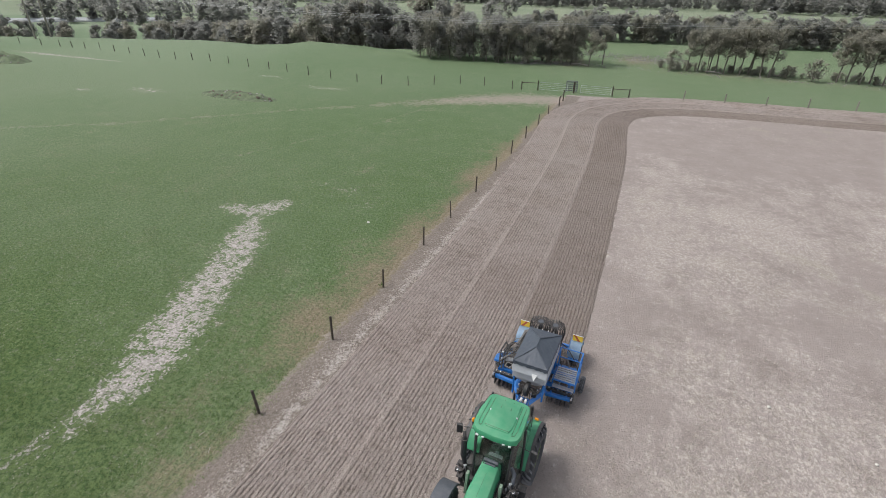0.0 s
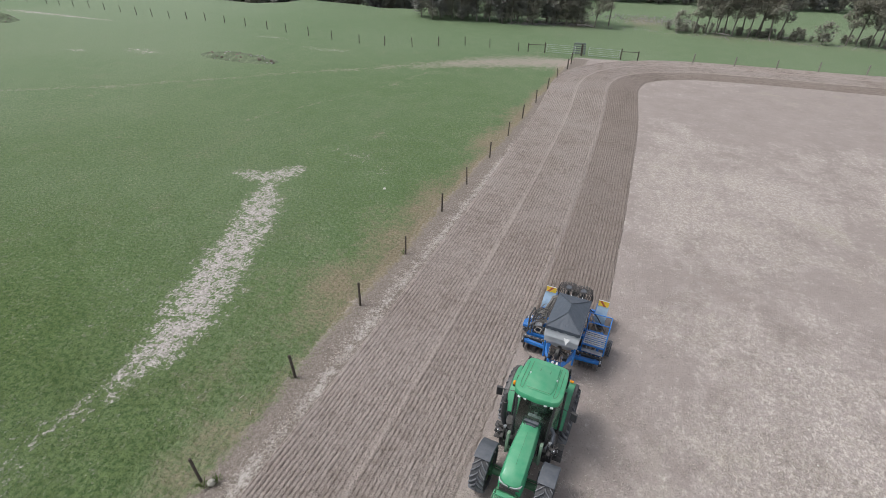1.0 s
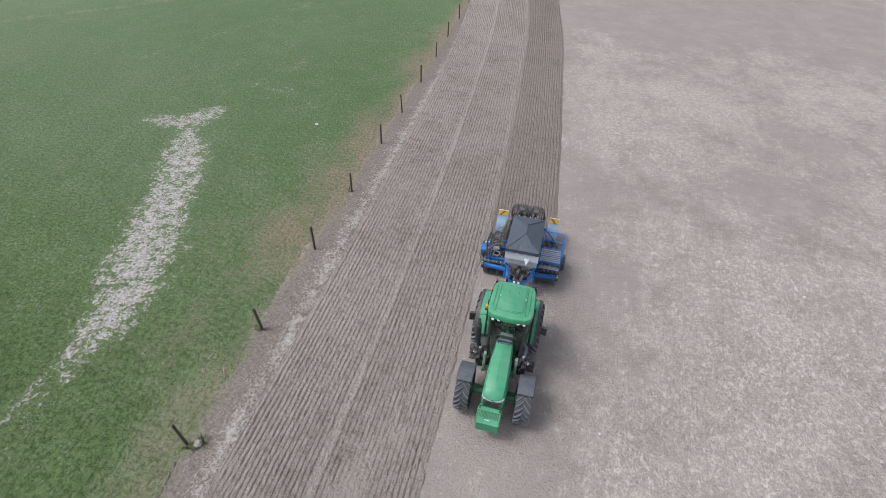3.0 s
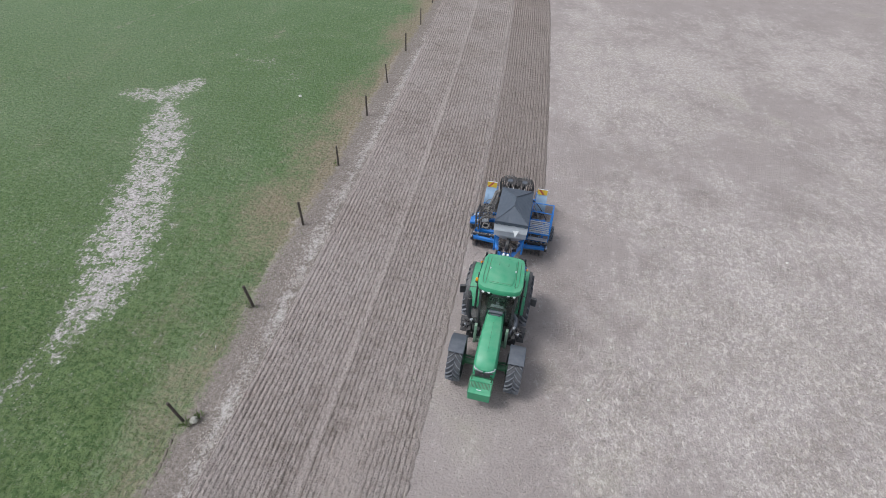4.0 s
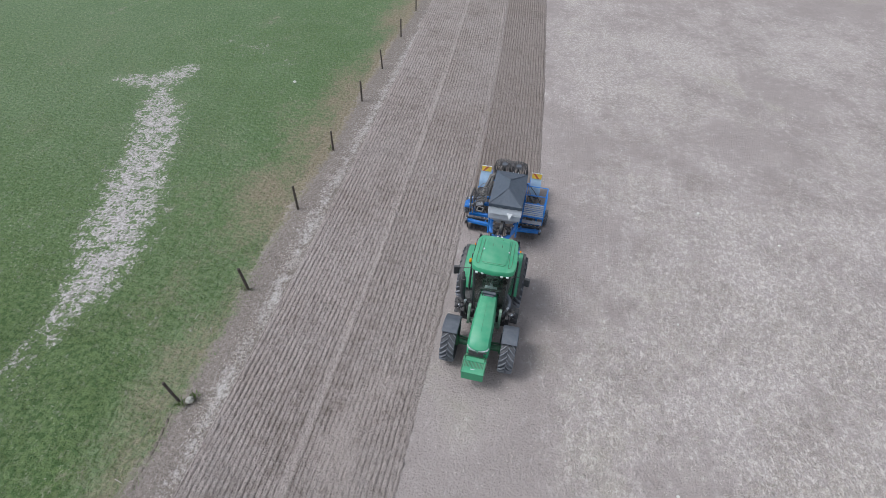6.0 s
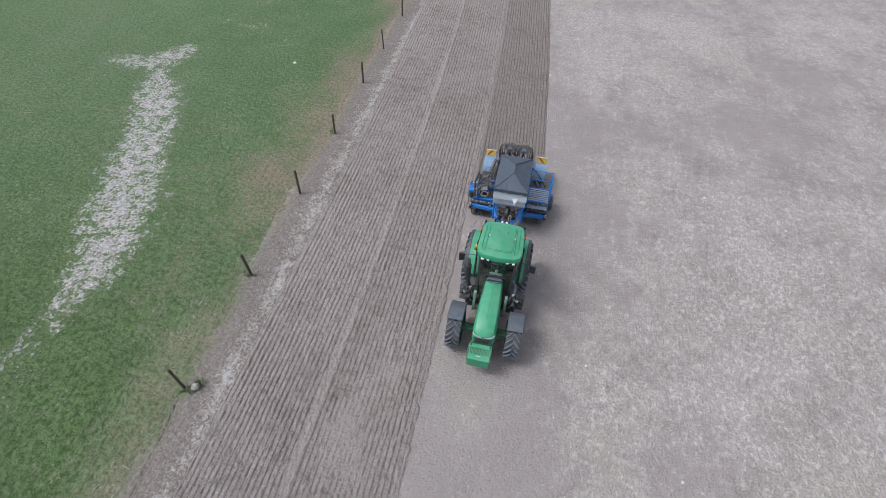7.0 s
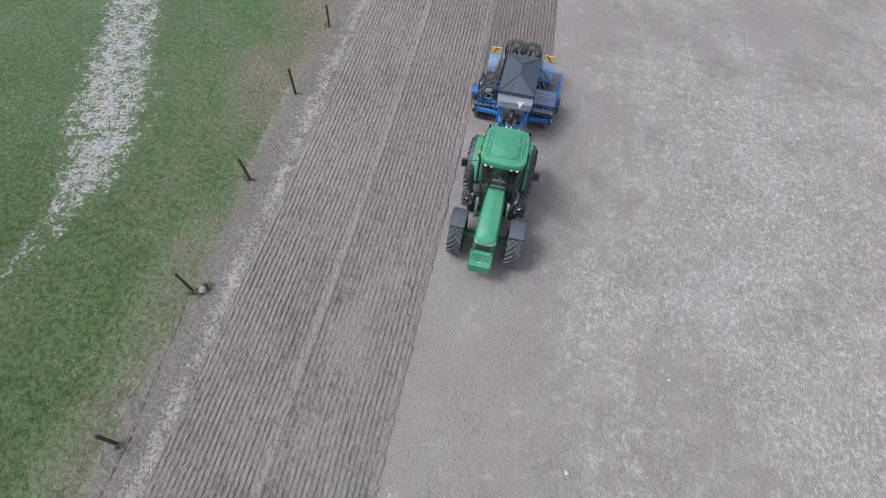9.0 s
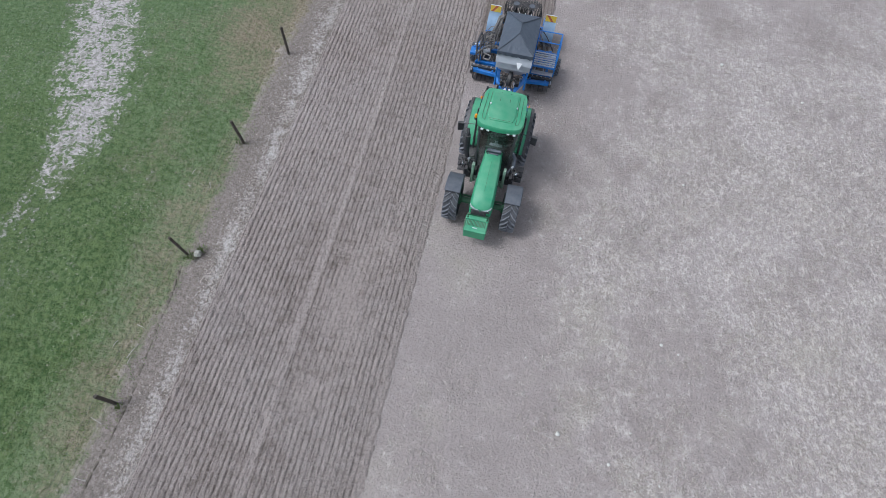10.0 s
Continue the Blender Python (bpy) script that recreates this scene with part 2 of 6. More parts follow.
    g = mix(n, l, calc(n, l, "MULTIPLY", ramp(n, l, open_sod, 0.26, 0.50), 0.55), g, (0.235, 0.248, 0.178))
    thin = mix(n, l, calc(n, l, "MULTIPLY", ramp(n, l, tuft, 0.54, 0.60), 0.6), barec, (0.150, 0.170, 0.105))
    g = mix(n, l, ramp(n, l, open_sod, 0.50, 0.63), g, thin)
    # stubble field: swept grey earth, pale straw lying in ragged patches
    fleck = noise_node(n, l, stretched(n, l, co, (1.0, 0.75, 1.0)), 6.6, 5, 0.72, 0.15)
    strand = noise_node(n, l, stretched(n, l, co, (1.0, 0.6, 1.0)), 17.0, 3, 0.7, 0.25)
    speck = noise_node(n, l, co, 15.0, 3, 0.6, 0.1)
    rows = noise_node(n, l, stretched(n, l, co, (1.0, 0.08, 1.0)), 2.2, 3, 0.6)
    f = mix(n, l, ramp(n, l, n1, 0.35, 0.65), (0.270, 0.231, 0.211), (0.314, 0.270, 0.248))
    f = mix(n, l, calc(n, l, "MULTIPLY", ramp(n, l, n4, 0.35, 0.65), 0.3), f, (0.342, 0.294, 0.269))
    share = fray(n, l, attr(n, "strawy"), ((n1, 1.15), (n4, 1.3), (rows, 0.6), (n12, 0.8)))
    share = calc(n, l, "MULTIPLY_ADD", ramp(n, l, share, 0.20, 0.78), 0.94, 0.06)
    f = mix(n, l, calc(n, l, "MULTIPLY", share, 0.26), f, (0.45, 0.402, 0.372))
    f = mix(n, l, calc(n, l, "MULTIPLY", calc(n, l, "MULTIPLY", share, ramp(n, l, fleck, 0.50, 0.585)), 0.78), f, (0.535, 0.482, 0.430))
    f = mix(n, l, calc(n, l, "MULTIPLY", calc(n, l, "MULTIPLY", share, ramp(n, l, strand, 0.54, 0.62)), 0.55), f, (0.60, 0.548, 0.492))
    f = mix(n, l, calc(n, l, "MULTIPLY", ramp(n, l, n4, 0.60, 0.68), 0.28), f, (0.50, 0.448, 0.405))
    f = mix(n, l, calc(n, l, "MULTIPLY", ramp(n, l, speck, 0.62, 0.67), 0.62), f, (0.165, 0.142, 0.126))
    f = mix(n, l, calc(n, l, "MULTIPLY", below(n, l, strand, 0.33, 0.40), 0.5), f, (0.22, 0.196, 0.178))
    weedy = calc(n, l, "MULTIPLY", ramp(n, l, n1, 0.52, 0.72), ramp(n, l, n03, 0.5, 0.6))
    f = mix(n, l, calc(n, l, "MULTIPLY", weedy, 0.3), f, (0.28, 0.27, 0.17))
    sm = fray(n, l, attr(n, "soil"), ((n4, 0.9), (n1, 0.6)))
    f = mix(n, l, calc(n, l, "MULTIPLY", ramp(n, l, sm, 0.3, 0.7), 0.85), f, mix(n, l, ramp(n, l, fibre, 0.4, 0.62), (0.135, 0.113, 0.094), (0.250, 0.214, 0.184)))
    # chaff left along the drilled edge
    ch = fray(n, l, attr(n, "chaff"), ((n4, 1.1), (fibre, 1.5), (strand, 1.2), (n1, 0.7)))
    f = mix(n, l, calc(n, l, "MULTIPLY", ramp(n, l, ch, 0.36, 0.85), 0.68), f, (0.525, 0.485, 0.448))
    fm = fray(n, l, attr(n, "field"), ((n4, 0.8), (n12, 0.5)))
    onfield = ramp(n, l, fm, 0.35, 0.65)
    col = mix(n, l, onfield, g, f)
    l.new(col, b.inputs["Base Color"])
    b.inputs["Roughness"].default_value = 0.95
    b.inputs["Specular IOR Level"].default_value = 0.15
    h = calc(n, l, "ADD", calc(n, l, "ADD", calc(n, l, "MULTIPLY", tuft, 1.6), n12), calc(n, l, "MULTIPLY", n40, 0.2))
    hf = calc(n, l, "ADD", calc(n, l, "MULTIPLY", fleck, 0.35), calc(n, l, "MULTIPLY_ADD", speck, -0.5, 1.5))
    bump(n, l, b, mix(n, l, onfield, h, hf), 1.0, 0.10)
    return m


def drilled_material():
    m, n, l, b = nodes_of("freshly_drilled_soil")
    co = n.new("ShaderNodeTexCoord").outputs["Object"]
    n03, n1, n4 = noise_node(n, l, co, 0.2, 4), noise_node(n, l, co, 0.7, 5, 0.6), noise_node(n, l, co, 3.0, 5, 0.65)
    n12, n40 = noise_node(n, l, co, 13.0, 4, 0.65, 0.2), noise_node(n, l, co, 20.0, 4, 0.68)
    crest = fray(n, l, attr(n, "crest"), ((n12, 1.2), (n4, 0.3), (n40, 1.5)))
    # furrow shading put into the colour: dark in the grooves, light on the crests
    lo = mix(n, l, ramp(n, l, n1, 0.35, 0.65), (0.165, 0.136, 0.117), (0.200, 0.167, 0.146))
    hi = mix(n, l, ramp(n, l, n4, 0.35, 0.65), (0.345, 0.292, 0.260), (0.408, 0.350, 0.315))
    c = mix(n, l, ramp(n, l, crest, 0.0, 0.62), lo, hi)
    c = mix(n, l, calc(n, l, "MULTIPLY", ramp(n, l, n03, 0.42, 0.62), 0.3), c, (0.430, 0.384, 0.358))
    c = mix(n, l, calc(n, l, "MULTIPLY", below(n, l, n03, 0.34, 0.46), 0.12), c, (0.13, 0.105, 0.088))
    c = mix(n, l, calc(n, l, "MULTIPLY", ramp(n, l, n12, 0.60, 0.70), 0.35), c, (0.52, 0.46, 0.42))
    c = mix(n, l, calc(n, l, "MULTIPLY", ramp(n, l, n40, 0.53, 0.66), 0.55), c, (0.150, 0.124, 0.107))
    c = mix(n, l, calc(n, l, "MULTIPLY", below(n, l, n4, 0.36, 0.44), 0.22), c, (0.165, 0.132, 0.112))
    tm = fray(n, l, attr(n, "tram"), ((n4, 0.7), (n12, 0.7)))
    c = mix(n, l, calc(n, l, "MULTIPLY", ramp(n, l, tm, 0.2, 0.8), 0.68), c, (0.425, 0.364, 0.326))
    c = mix(n, l, calc(n, l, "MULTIPLY", attr(n, "fresh"), 0.45), c, (0.156, 0.124, 0.102))
    l.new(c, b.inputs["Base Color"])
    b.inputs["Roughness"].default_value = 0.97
    b.inputs["Specular IOR Level"].default_value = 0.1
    h = calc(n, l, "ADD", n12, calc(n, l, "MULTIPLY", n40, -0.9))
    bump(n, l, b, h, 1.0, 0.08)
    return m


GROUND, DRILLED = ground_material(), drilled_material()


# ---- building helpers ----
def part(name, bm, material, parent=None, label="", smooth=False):
    me = bpy.data.meshes.new(name)
    bmesh.ops.recalc_face_normals(bm, faces=bm.faces)
    bm.to_mesh(me)
    bm.free()
    me.materials.append(material)
    if smooth:
        me.polygons.foreach_set("use_smooth", [True] * len(me.polygons))
        me.set_sharp_from_angle(angle=radians(38))
    ob = new(name, me)
    ob.parent = parent
    return tagged(ob, label)


def sheet(name, verts, faces, material, parent=None, smooth=False):
    me = bpy.data.meshes.new(name)
    me.from_pydata(verts, [], faces)
    me.update()
    me.materials.append(material)
    if smooth:
        me.polygons.foreach_set("use_smooth", [True] * len(me.polygons))
    ob = new(name, me)
    ob.parent = parent
    return ob


def thing(name, place, label, category, group="", turn=0.0, kind=""):
    ob = new(name)
    ob.matrix_world = pose(*place, 0, 0, turn)
    ob.empty_display_size = 0.2
    return tagged(ob, label, category, group, kind)


def block(bm, size, at, rot=(0, 0, 0), bevel=0.0, taper=1.0):
    """A bevelled block into bm; taper narrows its top."""
    made = bmesh.ops.create_cube(bm, size=1.0)["verts"]
    for v in made:
        k = taper if v.co.z > 0 else 1.0
        v.co = Vector((v.co.x * size[0] * k, v.co.y * size[1] * k, v.co.z * size[2]))
    bmesh.ops.transform(bm, matrix=pose(*at, *rot), verts=made)
    if bevel:
        edges = list({e for v in made for e in v.link_edges})
        bmesh.ops.bevel(bm, geom=edges, offset=bevel, segments=2, affect="EDGES", profile=0.6)
    return bm


def rod(bm, a, b, r, r2=None, seg=8):
    a, b = Vector(a), Vector(b)
    d = b - a
    m = Matrix.Translation((a + b) / 2) @ d.to_track_quat("Z", "Y").to_matrix().to_4x4()
    bmesh.ops.create_cone(bm, cap_ends=True, segments=seg, radius1=r, radius2=r if r2 is None else r2, depth=d.length, matrix=m)
    return bm


def tube(bm, pts, radii, seg=6, cap=True):
    """A tube through pts."""
    pts = [Vector(p) for p in pts]
    if isinstance(radii, (int, float)):
        radii = [radii] * len(pts)
    rings, up = [], Vector((0.13, 0.21, 0.97))
    for i, p in enumerate(pts):
        d = (pts[min(i + 1, len(pts) - 1)] - pts[max(i - 1, 0)]).normalized()
        s = d.cross(up)
        s = (s if s.length > 1e-3 else d.cross(Vector((1, 0, 0)))).normalized()
        u = s.cross(d)
        rings.append([bm.verts.new(p + radii[i] * (math.cos(6.28318 * k / seg) * s + math.sin(6.28318 * k / seg) * u)) for k in range(seg)])
    for r0, r1 in zip(rings, rings[1:]):
        for k in range(seg):
            bm.faces.new((r0[k], r0[(k + 1) % seg], r1[(k + 1) % seg], r1[k]))
    if cap:
        bm.faces.new(rings[0][::-1])
        bm.faces.new(rings[-1])
    return bm


def arc(a, b, sag, n=10, side=(0, 0, 0)):
    """Points from a to b that hang by sag (or rise, if negative) and bulge sideways."""
    a, b, side = Vector(a), Vector(b), Vector(side)
    return [a.lerp(b, i / n) + (Vector((0, 0, -sag)) + side) * 4 * (i / n) * (1 - i / n) for i in range(n + 1)]


def lathe(bm, profile, seg=36, axis="X"):
    """Turns (offset along the axis, radius) round the axis."""
    rings = []
    for o, r in profile:
        ring = []
        for k in range(seg):
            c, s = r * math.cos(6.28318 * k / seg), r * math.sin(6.28318 * k / seg)
            ring.append(bm.verts.new((o, c, s) if axis == "X" else (c, s, o)))
        rings.append(ring)
    for r0, r1 in zip(rings, rings[1:]):
        for k in range(seg):
            bm.faces.new((r0[k], r0[(k + 1) % seg], r1[(k + 1) % seg], r1[k]))
    return bm


def plate(bm, pts, thick):
    """A flat plate from a ring of points, given some thickness."""
    face = bm.faces.new([bm.verts.new(p) for p in pts])
    face.normal_update()
    n = face.normal * thick
    got = bmesh.ops.extrude_face_region(bm, geom=[face])
    bmesh.ops.translate(bm, vec=n, verts=[g for g in got["geom"] if isinstance(g, bmesh.types.BMVert)])
    return bm


def loft(bm, sections, closed=True, cap=True):
    rings = [[bm.verts.new(p) for p in s] for s in sections]
    for r0, r1 in zip(rings, rings[1:]):
        k = len(r0)
        for i in range(k if closed else k - 1):
            bm.faces.new((r0[i], r0[(i + 1) % k], r1[(i + 1) % k], r1[i]))
    if cap and closed:
        bm.faces.new(rings[0][::-1])
        bm.faces.new(rings[-1])
    return bm


def smooth_step(a, b, x):
    t = np.clip((x - a) / (b - a), 0, 1)
    return t * t * (3 - 2 * t)


def fbm(x, y, scale, seed, octaves=3):
    """Cheap smooth value noise for whole arrays, about -1 to 1."""
    out, amp, tot = np.zeros_like(x, dtype=float), 1.0, 0.0
    rs = np.random.RandomState(seed)
    for o in range(octaves):
        tab = rs.rand(128, 128)
        u, v = x * scale + 31.7 * o, y * scale + 17.3 * o
        iu, iv = np.floor(u).astype(int), np.floor(v).astype(int)
        fu, fv = u - iu, v - iv
        fu, fv = fu * fu * (3 - 2 * fu), fv * fv * (3 - 2 * fv)
        g = lambda a, b: tab[a % 128, b % 128]
        val = (g(iu, iv) * (1 - fu) + g(iu + 1, iv) * fu) * (1 - fv) + (g(iu, iv + 1) * (1 - fu) + g(iu + 1, iv + 1) * fu) * fv
        out += amp * (2 * val - 1)
        tot += amp
        amp, scale = amp * 0.5, scale * 2.0
    return out / tot


def to_line(x, y, pts):
    """Distance from each place to a line through (x, y, half width), as a part of the local half width."""
    best = np.full(np.shape(x), 1e9)
    for (ax, ay, aw), (bx, by, bw) in zip(pts, pts[1:]):
        dx, dy = bx - ax, by - ay
        t = np.clip(((x - ax) * dx + (y - ay) * dy) / (dx * dx + dy * dy), 0, 1)
        best = np.minimum(best, np.hypot(x - ax - t * dx, y - ay - t * dy) / (aw + t * (bw - aw)))
    return best


def set_mask(ob, name, values):
    a = ob.data.attributes.new(name, "FLOAT", "POINT")
    a.data.foreach_set("value", np.asarray(values, dtype=np.float32).ravel())


# ---- the land ----
def height(x, y):
    """Level paddocks; behind the brow the land falls to a wooded valley."""
    x, y = np.asarray(x, float), np.asarray(y, float)
    right = smooth_step(-44, -10, x)
    brow = 68 + 64 * right - 8 * smooth_step(-80, -115, x) - 9 * smooth_step(-112, -140, x) + 10 * smooth_step(-66, -58, x) * smooth_step(-30, -48, x)
    fall = -8.0 * smooth_step(0, 26 + 44 * right, y - brow) - 9.0 * smooth_step(60, 520, y - brow)
    side = -6.0 * smooth_step(120, 420, np.abs(x) - 20)
    gully = -0.25 * np.exp(-((y - 82 - 0.02 * x) / 4.5) ** 2) * smooth_step(-32, -18, x)
    soft = 0.9 * fbm(x, y, 1 / 55.0, 5, 2) * smooth_step(70, 130, np.hypot(x, y))
    return fall + side + gully + soft


def far_fence_y(x):
    return 55.3 + 0.172 * (x - 6.0)


BARE_SPINE = [(-11.5, 8.2, 0.55), (-11.0, 7.1, 0.6), (-10.4, 6.15, 0.95), (-9.6, 4.8, 1.1), (-8.8, 3.35, 1.05), (-8.4, 2.0, 0.88), (-8.15, 1.1, 1.1), (-7.7, -0.05, 1.15), (-7.05, -1.5, 1.25),
              (-6.6, -2.8, 1.25), (-6.2, -3.7, 1.15), (-5.9, -4.6, 0.9), (-5.75, -5.5, 0.85), (-5.65, -6.4, 0.65), (-5.7, -7.2, 0.5), (-5.9, -9.2, 0.5), (-6.4, -10.6, 0.4)]
BARE_BAR = [(-14.3, 8.7, 0.3), (-13.2, 8.55, 0.65), (-12.3, 8.7, 0.55), (-11.5, 9.6, 0.9), (-11.3, 10.6, 0.6)]
TRACK = [(2.0, 50.6, 1.8), (-3.0, 49.0, 3.0), (-9.0, 46.0, 2.6), (-17.0, 39.5, 1.3), (-24.0, 33.5, 0.7), (-31.0, 27.0, 0.6), (-38.5, 19.5, 0.6), (-47, 13.6, 0.6), (-75, -6, 0.6)]
TRACK_2 = [(-9.5, 43.5, 1.6), (-14.2, 36.6, 0.7), (-15.1, 31.7, 0.35), (-16.6, 26.3, 0.3), (-18.9, 22.0, 0.3), (-21.6, 15.6, 0.25)]
TRACK_3 = [(-8.8, 30.5, 0.2), (-9.5, 22.0, 0.28), (-9.4, 15.8, 0.3), (-10.0, 11.2, 0.25)]
STREAK = [(-95, 43.0, 0.5), (-87, 43.8, 1.0), (-79.5, 43.6, 0.5), (-72, 44, 0.15)]


def worn_ways(x, y):
    w = np.exp(-to_line(x, y, TRACK) ** 2 * 0.7) * (0.5 + 0.55 * smooth_step(-22, -6, x))
    w = np.maximum(w, np.exp(-to_line(x, y, TRACK_3) ** 2 * 0.7) * 0.3)
    return np.maximum(w, np.exp(-to_line(x, y, TRACK_2) ** 2 * 0.7) * 0.42)


def pasture_bare(x, y):
    d = to_line(x, y, BARE_SPINE)
    fade = 0.42 + 0.58 * smooth_step(-9.0, -4.5, y) - 0.14 * smooth_step(6.3, 7.0, y) * smooth_step(8.4, 7.7, y)
    b = np.exp(-d ** 4 * 0.45) * fade
    b = np.maximum(b, np.exp(-to_line(x, y, BARE_BAR) ** 4 * 0.5) * (0.92 + 0.2 * fbm(x, y, 0.8, 77)))
    b = np.maximum(b, np.exp(-to_line(x, y, STREAK) ** 2 * 0.7))
    for cx, cy, rx, ry, s in ((-49.5, 31.4, 2.8, 1.2, 0.72), (-36.5, 33.5, 3.6, 1.6, 0.3), (-56.8, 28.1, 1.2, 0.7, 0.75), (-7.2, -11.8, 2.4, 1.8, 0.5), (-3.0, -7.0, 3.0, 2.5, 0.12),
                              (-30, 42.5, 4.0, 0.8, 0.6), (-64, 26, 2.0, 0.5, 0.55), (-41, 45.5, 3.5, 0.6, 0.62), (-9.6, -4.0, 2.4, 3.0, 0.14), (-9.0, -12.5, 1.3, 0.9, 0.7), (-8.2, 14.1, 1.6, 1.6, 0.3), (-6.0, 12.4, 1.0, 1.2, 0.28), (-10.4, 15.2, 1.0, 1.2, 0.28)):
        b = np.maximum(b, s * np.exp(-((x - cx) / rx) ** 2 - ((y - cy) / ry) ** 2))
    return b * 0.68


def dry_band(x, y):
    d = 1.05 * np.exp(-((x + 0.15 + 0.25 * fbm(x, y, 0.15, 3)) / 0.95) ** 2) * (y < 52) * (0.5 + 0.5 * smooth_step(-5, 3, y))
    for cx, cy, rx, ry, s in ((-1.5, 1.0, 2.0, 4.0, 0.74), (-1.1, 5.5, 1.6, 4.5, 0.72), (-1.1, 10.0, 1.6, 4.5, 0.8), (-0.9, 21.5, 1.5, 4.5, 0.85), (-0.8, -8.5, 1.3, 4.5, 0.5), (-0.9, -14.0, 1.2, 2.5, 0.44), (-3.4, -0.5, 2.0, 3.0, 0.3), (-3.0, 6.5, 1.8, 2.5, 0.25),
                              (-1.2, 28.0, 1.0, 3.0, 0.6), (-3.0, -5.5, 1.6, 2.5, 0.3)):
        d = np.maximum(d, s * np.exp(-((x - cx) / rx) ** 2 - ((y - cy) / ry) ** 2))
    gully = np.exp(-to_line(x, y, [(8, 81.5, 2.2), (20, 81.6, 3.2), (34, 81.8, 2.8), (50, 82.4, 3.0)]) ** 2) * 0.95
    slope = np.exp(-to_line(x, y, [(-14, 74, 1.0), (-6, 77.5, 1.6), (1, 82.5, 2.2), (8, 90, 3.0)]) ** 2) * 0.75
    return np.maximum(np.maximum(d, gully), slope)


STRAW_PATCHES = [(13.5, 14.2, 2.2, 3.6, 0.5), (19.5, 17.9, 2.4, 2.6, 0.4), (17.6, 12.3, 2.2, 2.2, 0.4), (13.6, 4.0, 1.8, 1.9, 0.5), (29.3, 23.8, 3.5, 3.5, 0.35), (17.9, 2.9, 2.6, 2.2, 0.35), (17.6, -2.8, 3.0, 2.6, 0.5),
                 (13.0, -6.3, 1.6, 1.6, 0.4), (18.4, -8.4, 2.0, 1.8, 0.4), (20.2, -12.0, 3.0, 3.0, 0.4), (20.6, -1.2, 2.4, 2.2, 0.4), (14.2, 0.0, 1.4, 1.4, 0.3), (25.8, 19.1, 2.5, 3.0, 0.4), (12.6, 29.2, 2.0, 5.0, 0.35),
                 (17.6, 20.9, 3.0, 3.0, 0.4), (24.4, 29.5, 4.0, 4.0, 0.3), (12.0, 20.5, 1.6, 3.5, 0.35), (24.0, 4.0, 3.0, 3.0, 0.3), (28.0, 11.0, 3.0, 3.0, 0.3)]
DULL_PATCHES = [(20.4, 9.8, 1.8, 2.2, 0.6), (24.6, 15.6, 2.2, 2.0, 0.5), (13.2, 1.6, 1.5, 1.2, 0.45), (16.4, -10.8, 1.4, 1.2, 0.5), (11.5, -0.8, 0.8, 3.0, 0.4), (15.1, -8.7, 1.2, 1.0, 0.45), (11.4, 5.2, 0.8, 1.6, 0.35),
                (18.0, 36.0, 9.0, 6.0, 0.4), (34.0, 40.0, 14.0, 8.0, 0.4), (23.2, 18.2, 1.4, 1.4, 0.3)]


def strawy(x, y):
    """How thickly straw lies on the stubble."""
    q = 0.32 + 0.16 * smooth_step(6, -8, y) - 0.14 * smooth_step(18, 42, y)
    for sign, spots in ((1, STRAW_PATCHES), (-1, DULL_PATCHES)):
        for cx, cy, rx, ry, s in spots:
            q = q + sign * s * np.exp(-((x - cx) / rx) ** 2 - ((y - cy) / ry) ** 2)
    swept = smooth_step(6.0, 7.0, x) * smooth_step(15.4 + 4.5 * fbm(x, y, 0.35, 23), 8.8, x) * smooth_step(16, 8, y)
    return np.clip(q * (1 - 0.9 * swept), 0, 1)


def field_mask(x, y):
    inside = np.minimum(x + 0.15 - 0.35 * fbm(x, y, 0.3, 19), far_fence_y(x) - 1.0 - y)
    inside = np.minimum(inside, 150 - x)
    return np.clip(0.5 + inside / 1.1, 0, 1)


# inner border of the drilled headland, from the near end to the far side
INNER = [(10.05, -40.0), (10.05, -24.0), (10.1, -12.0), (10.2, -2.0), (10.12, 9.0), (9.85, 19.0), (9.4, 30.0), (8.75, 38.0), (8.55, 41.5), (9.1, 44.6), (11.2, 47.0), (15.5, 48.8), (24.0, 50.0),
         (33.0, 50.9), (55.0, 54.5), (90.0, 60.5), (140.0, 69.0)]


def spline(pts, step):
    p = np.array([pts[0], *pts, pts[-1]], float)
    out = []
    for i in range(1, len(p) - 2):
        a, b, c, d = p[i - 1], p[i], p[i + 1], p[i + 2]
        for t in np.linspace(0, 1, 60, endpoint=False):
            out.append(0.5 * (2 * b + (c - a) * t + (2 * a - 5 * b + 4 * c - d) * t * t + (3 * b - a - 3 * c + d) * t ** 3))
    out = np.array(out + [p[-1]])
    s = np.concatenate([[0], np.cumsum(np.hypot(*np.diff(out, axis=0).T))])
    q = step(s[-1])
    return np.stack([np.interp(q, s, out[:, 0]), np.interp(q, s, out[:, 1])], 1)


def graded(lo, fine_lo, fine_hi, hi, step):
    mid = np.arange(fine_lo, fine_hi + 1e-6, step)
    k = np.linspace(0, 1, 26)[1:]
    up = fine_hi + (hi - fine_hi) * (np.exp(5.2 * k) - 1) / (np.exp(5.2) - 1)
    dn = fine_lo - (fine_lo - lo) * (np.exp(5.2 * k) - 1) / (np.exp(5.2) - 1)
    return np.concatenate([dn[::-1], mid, up])


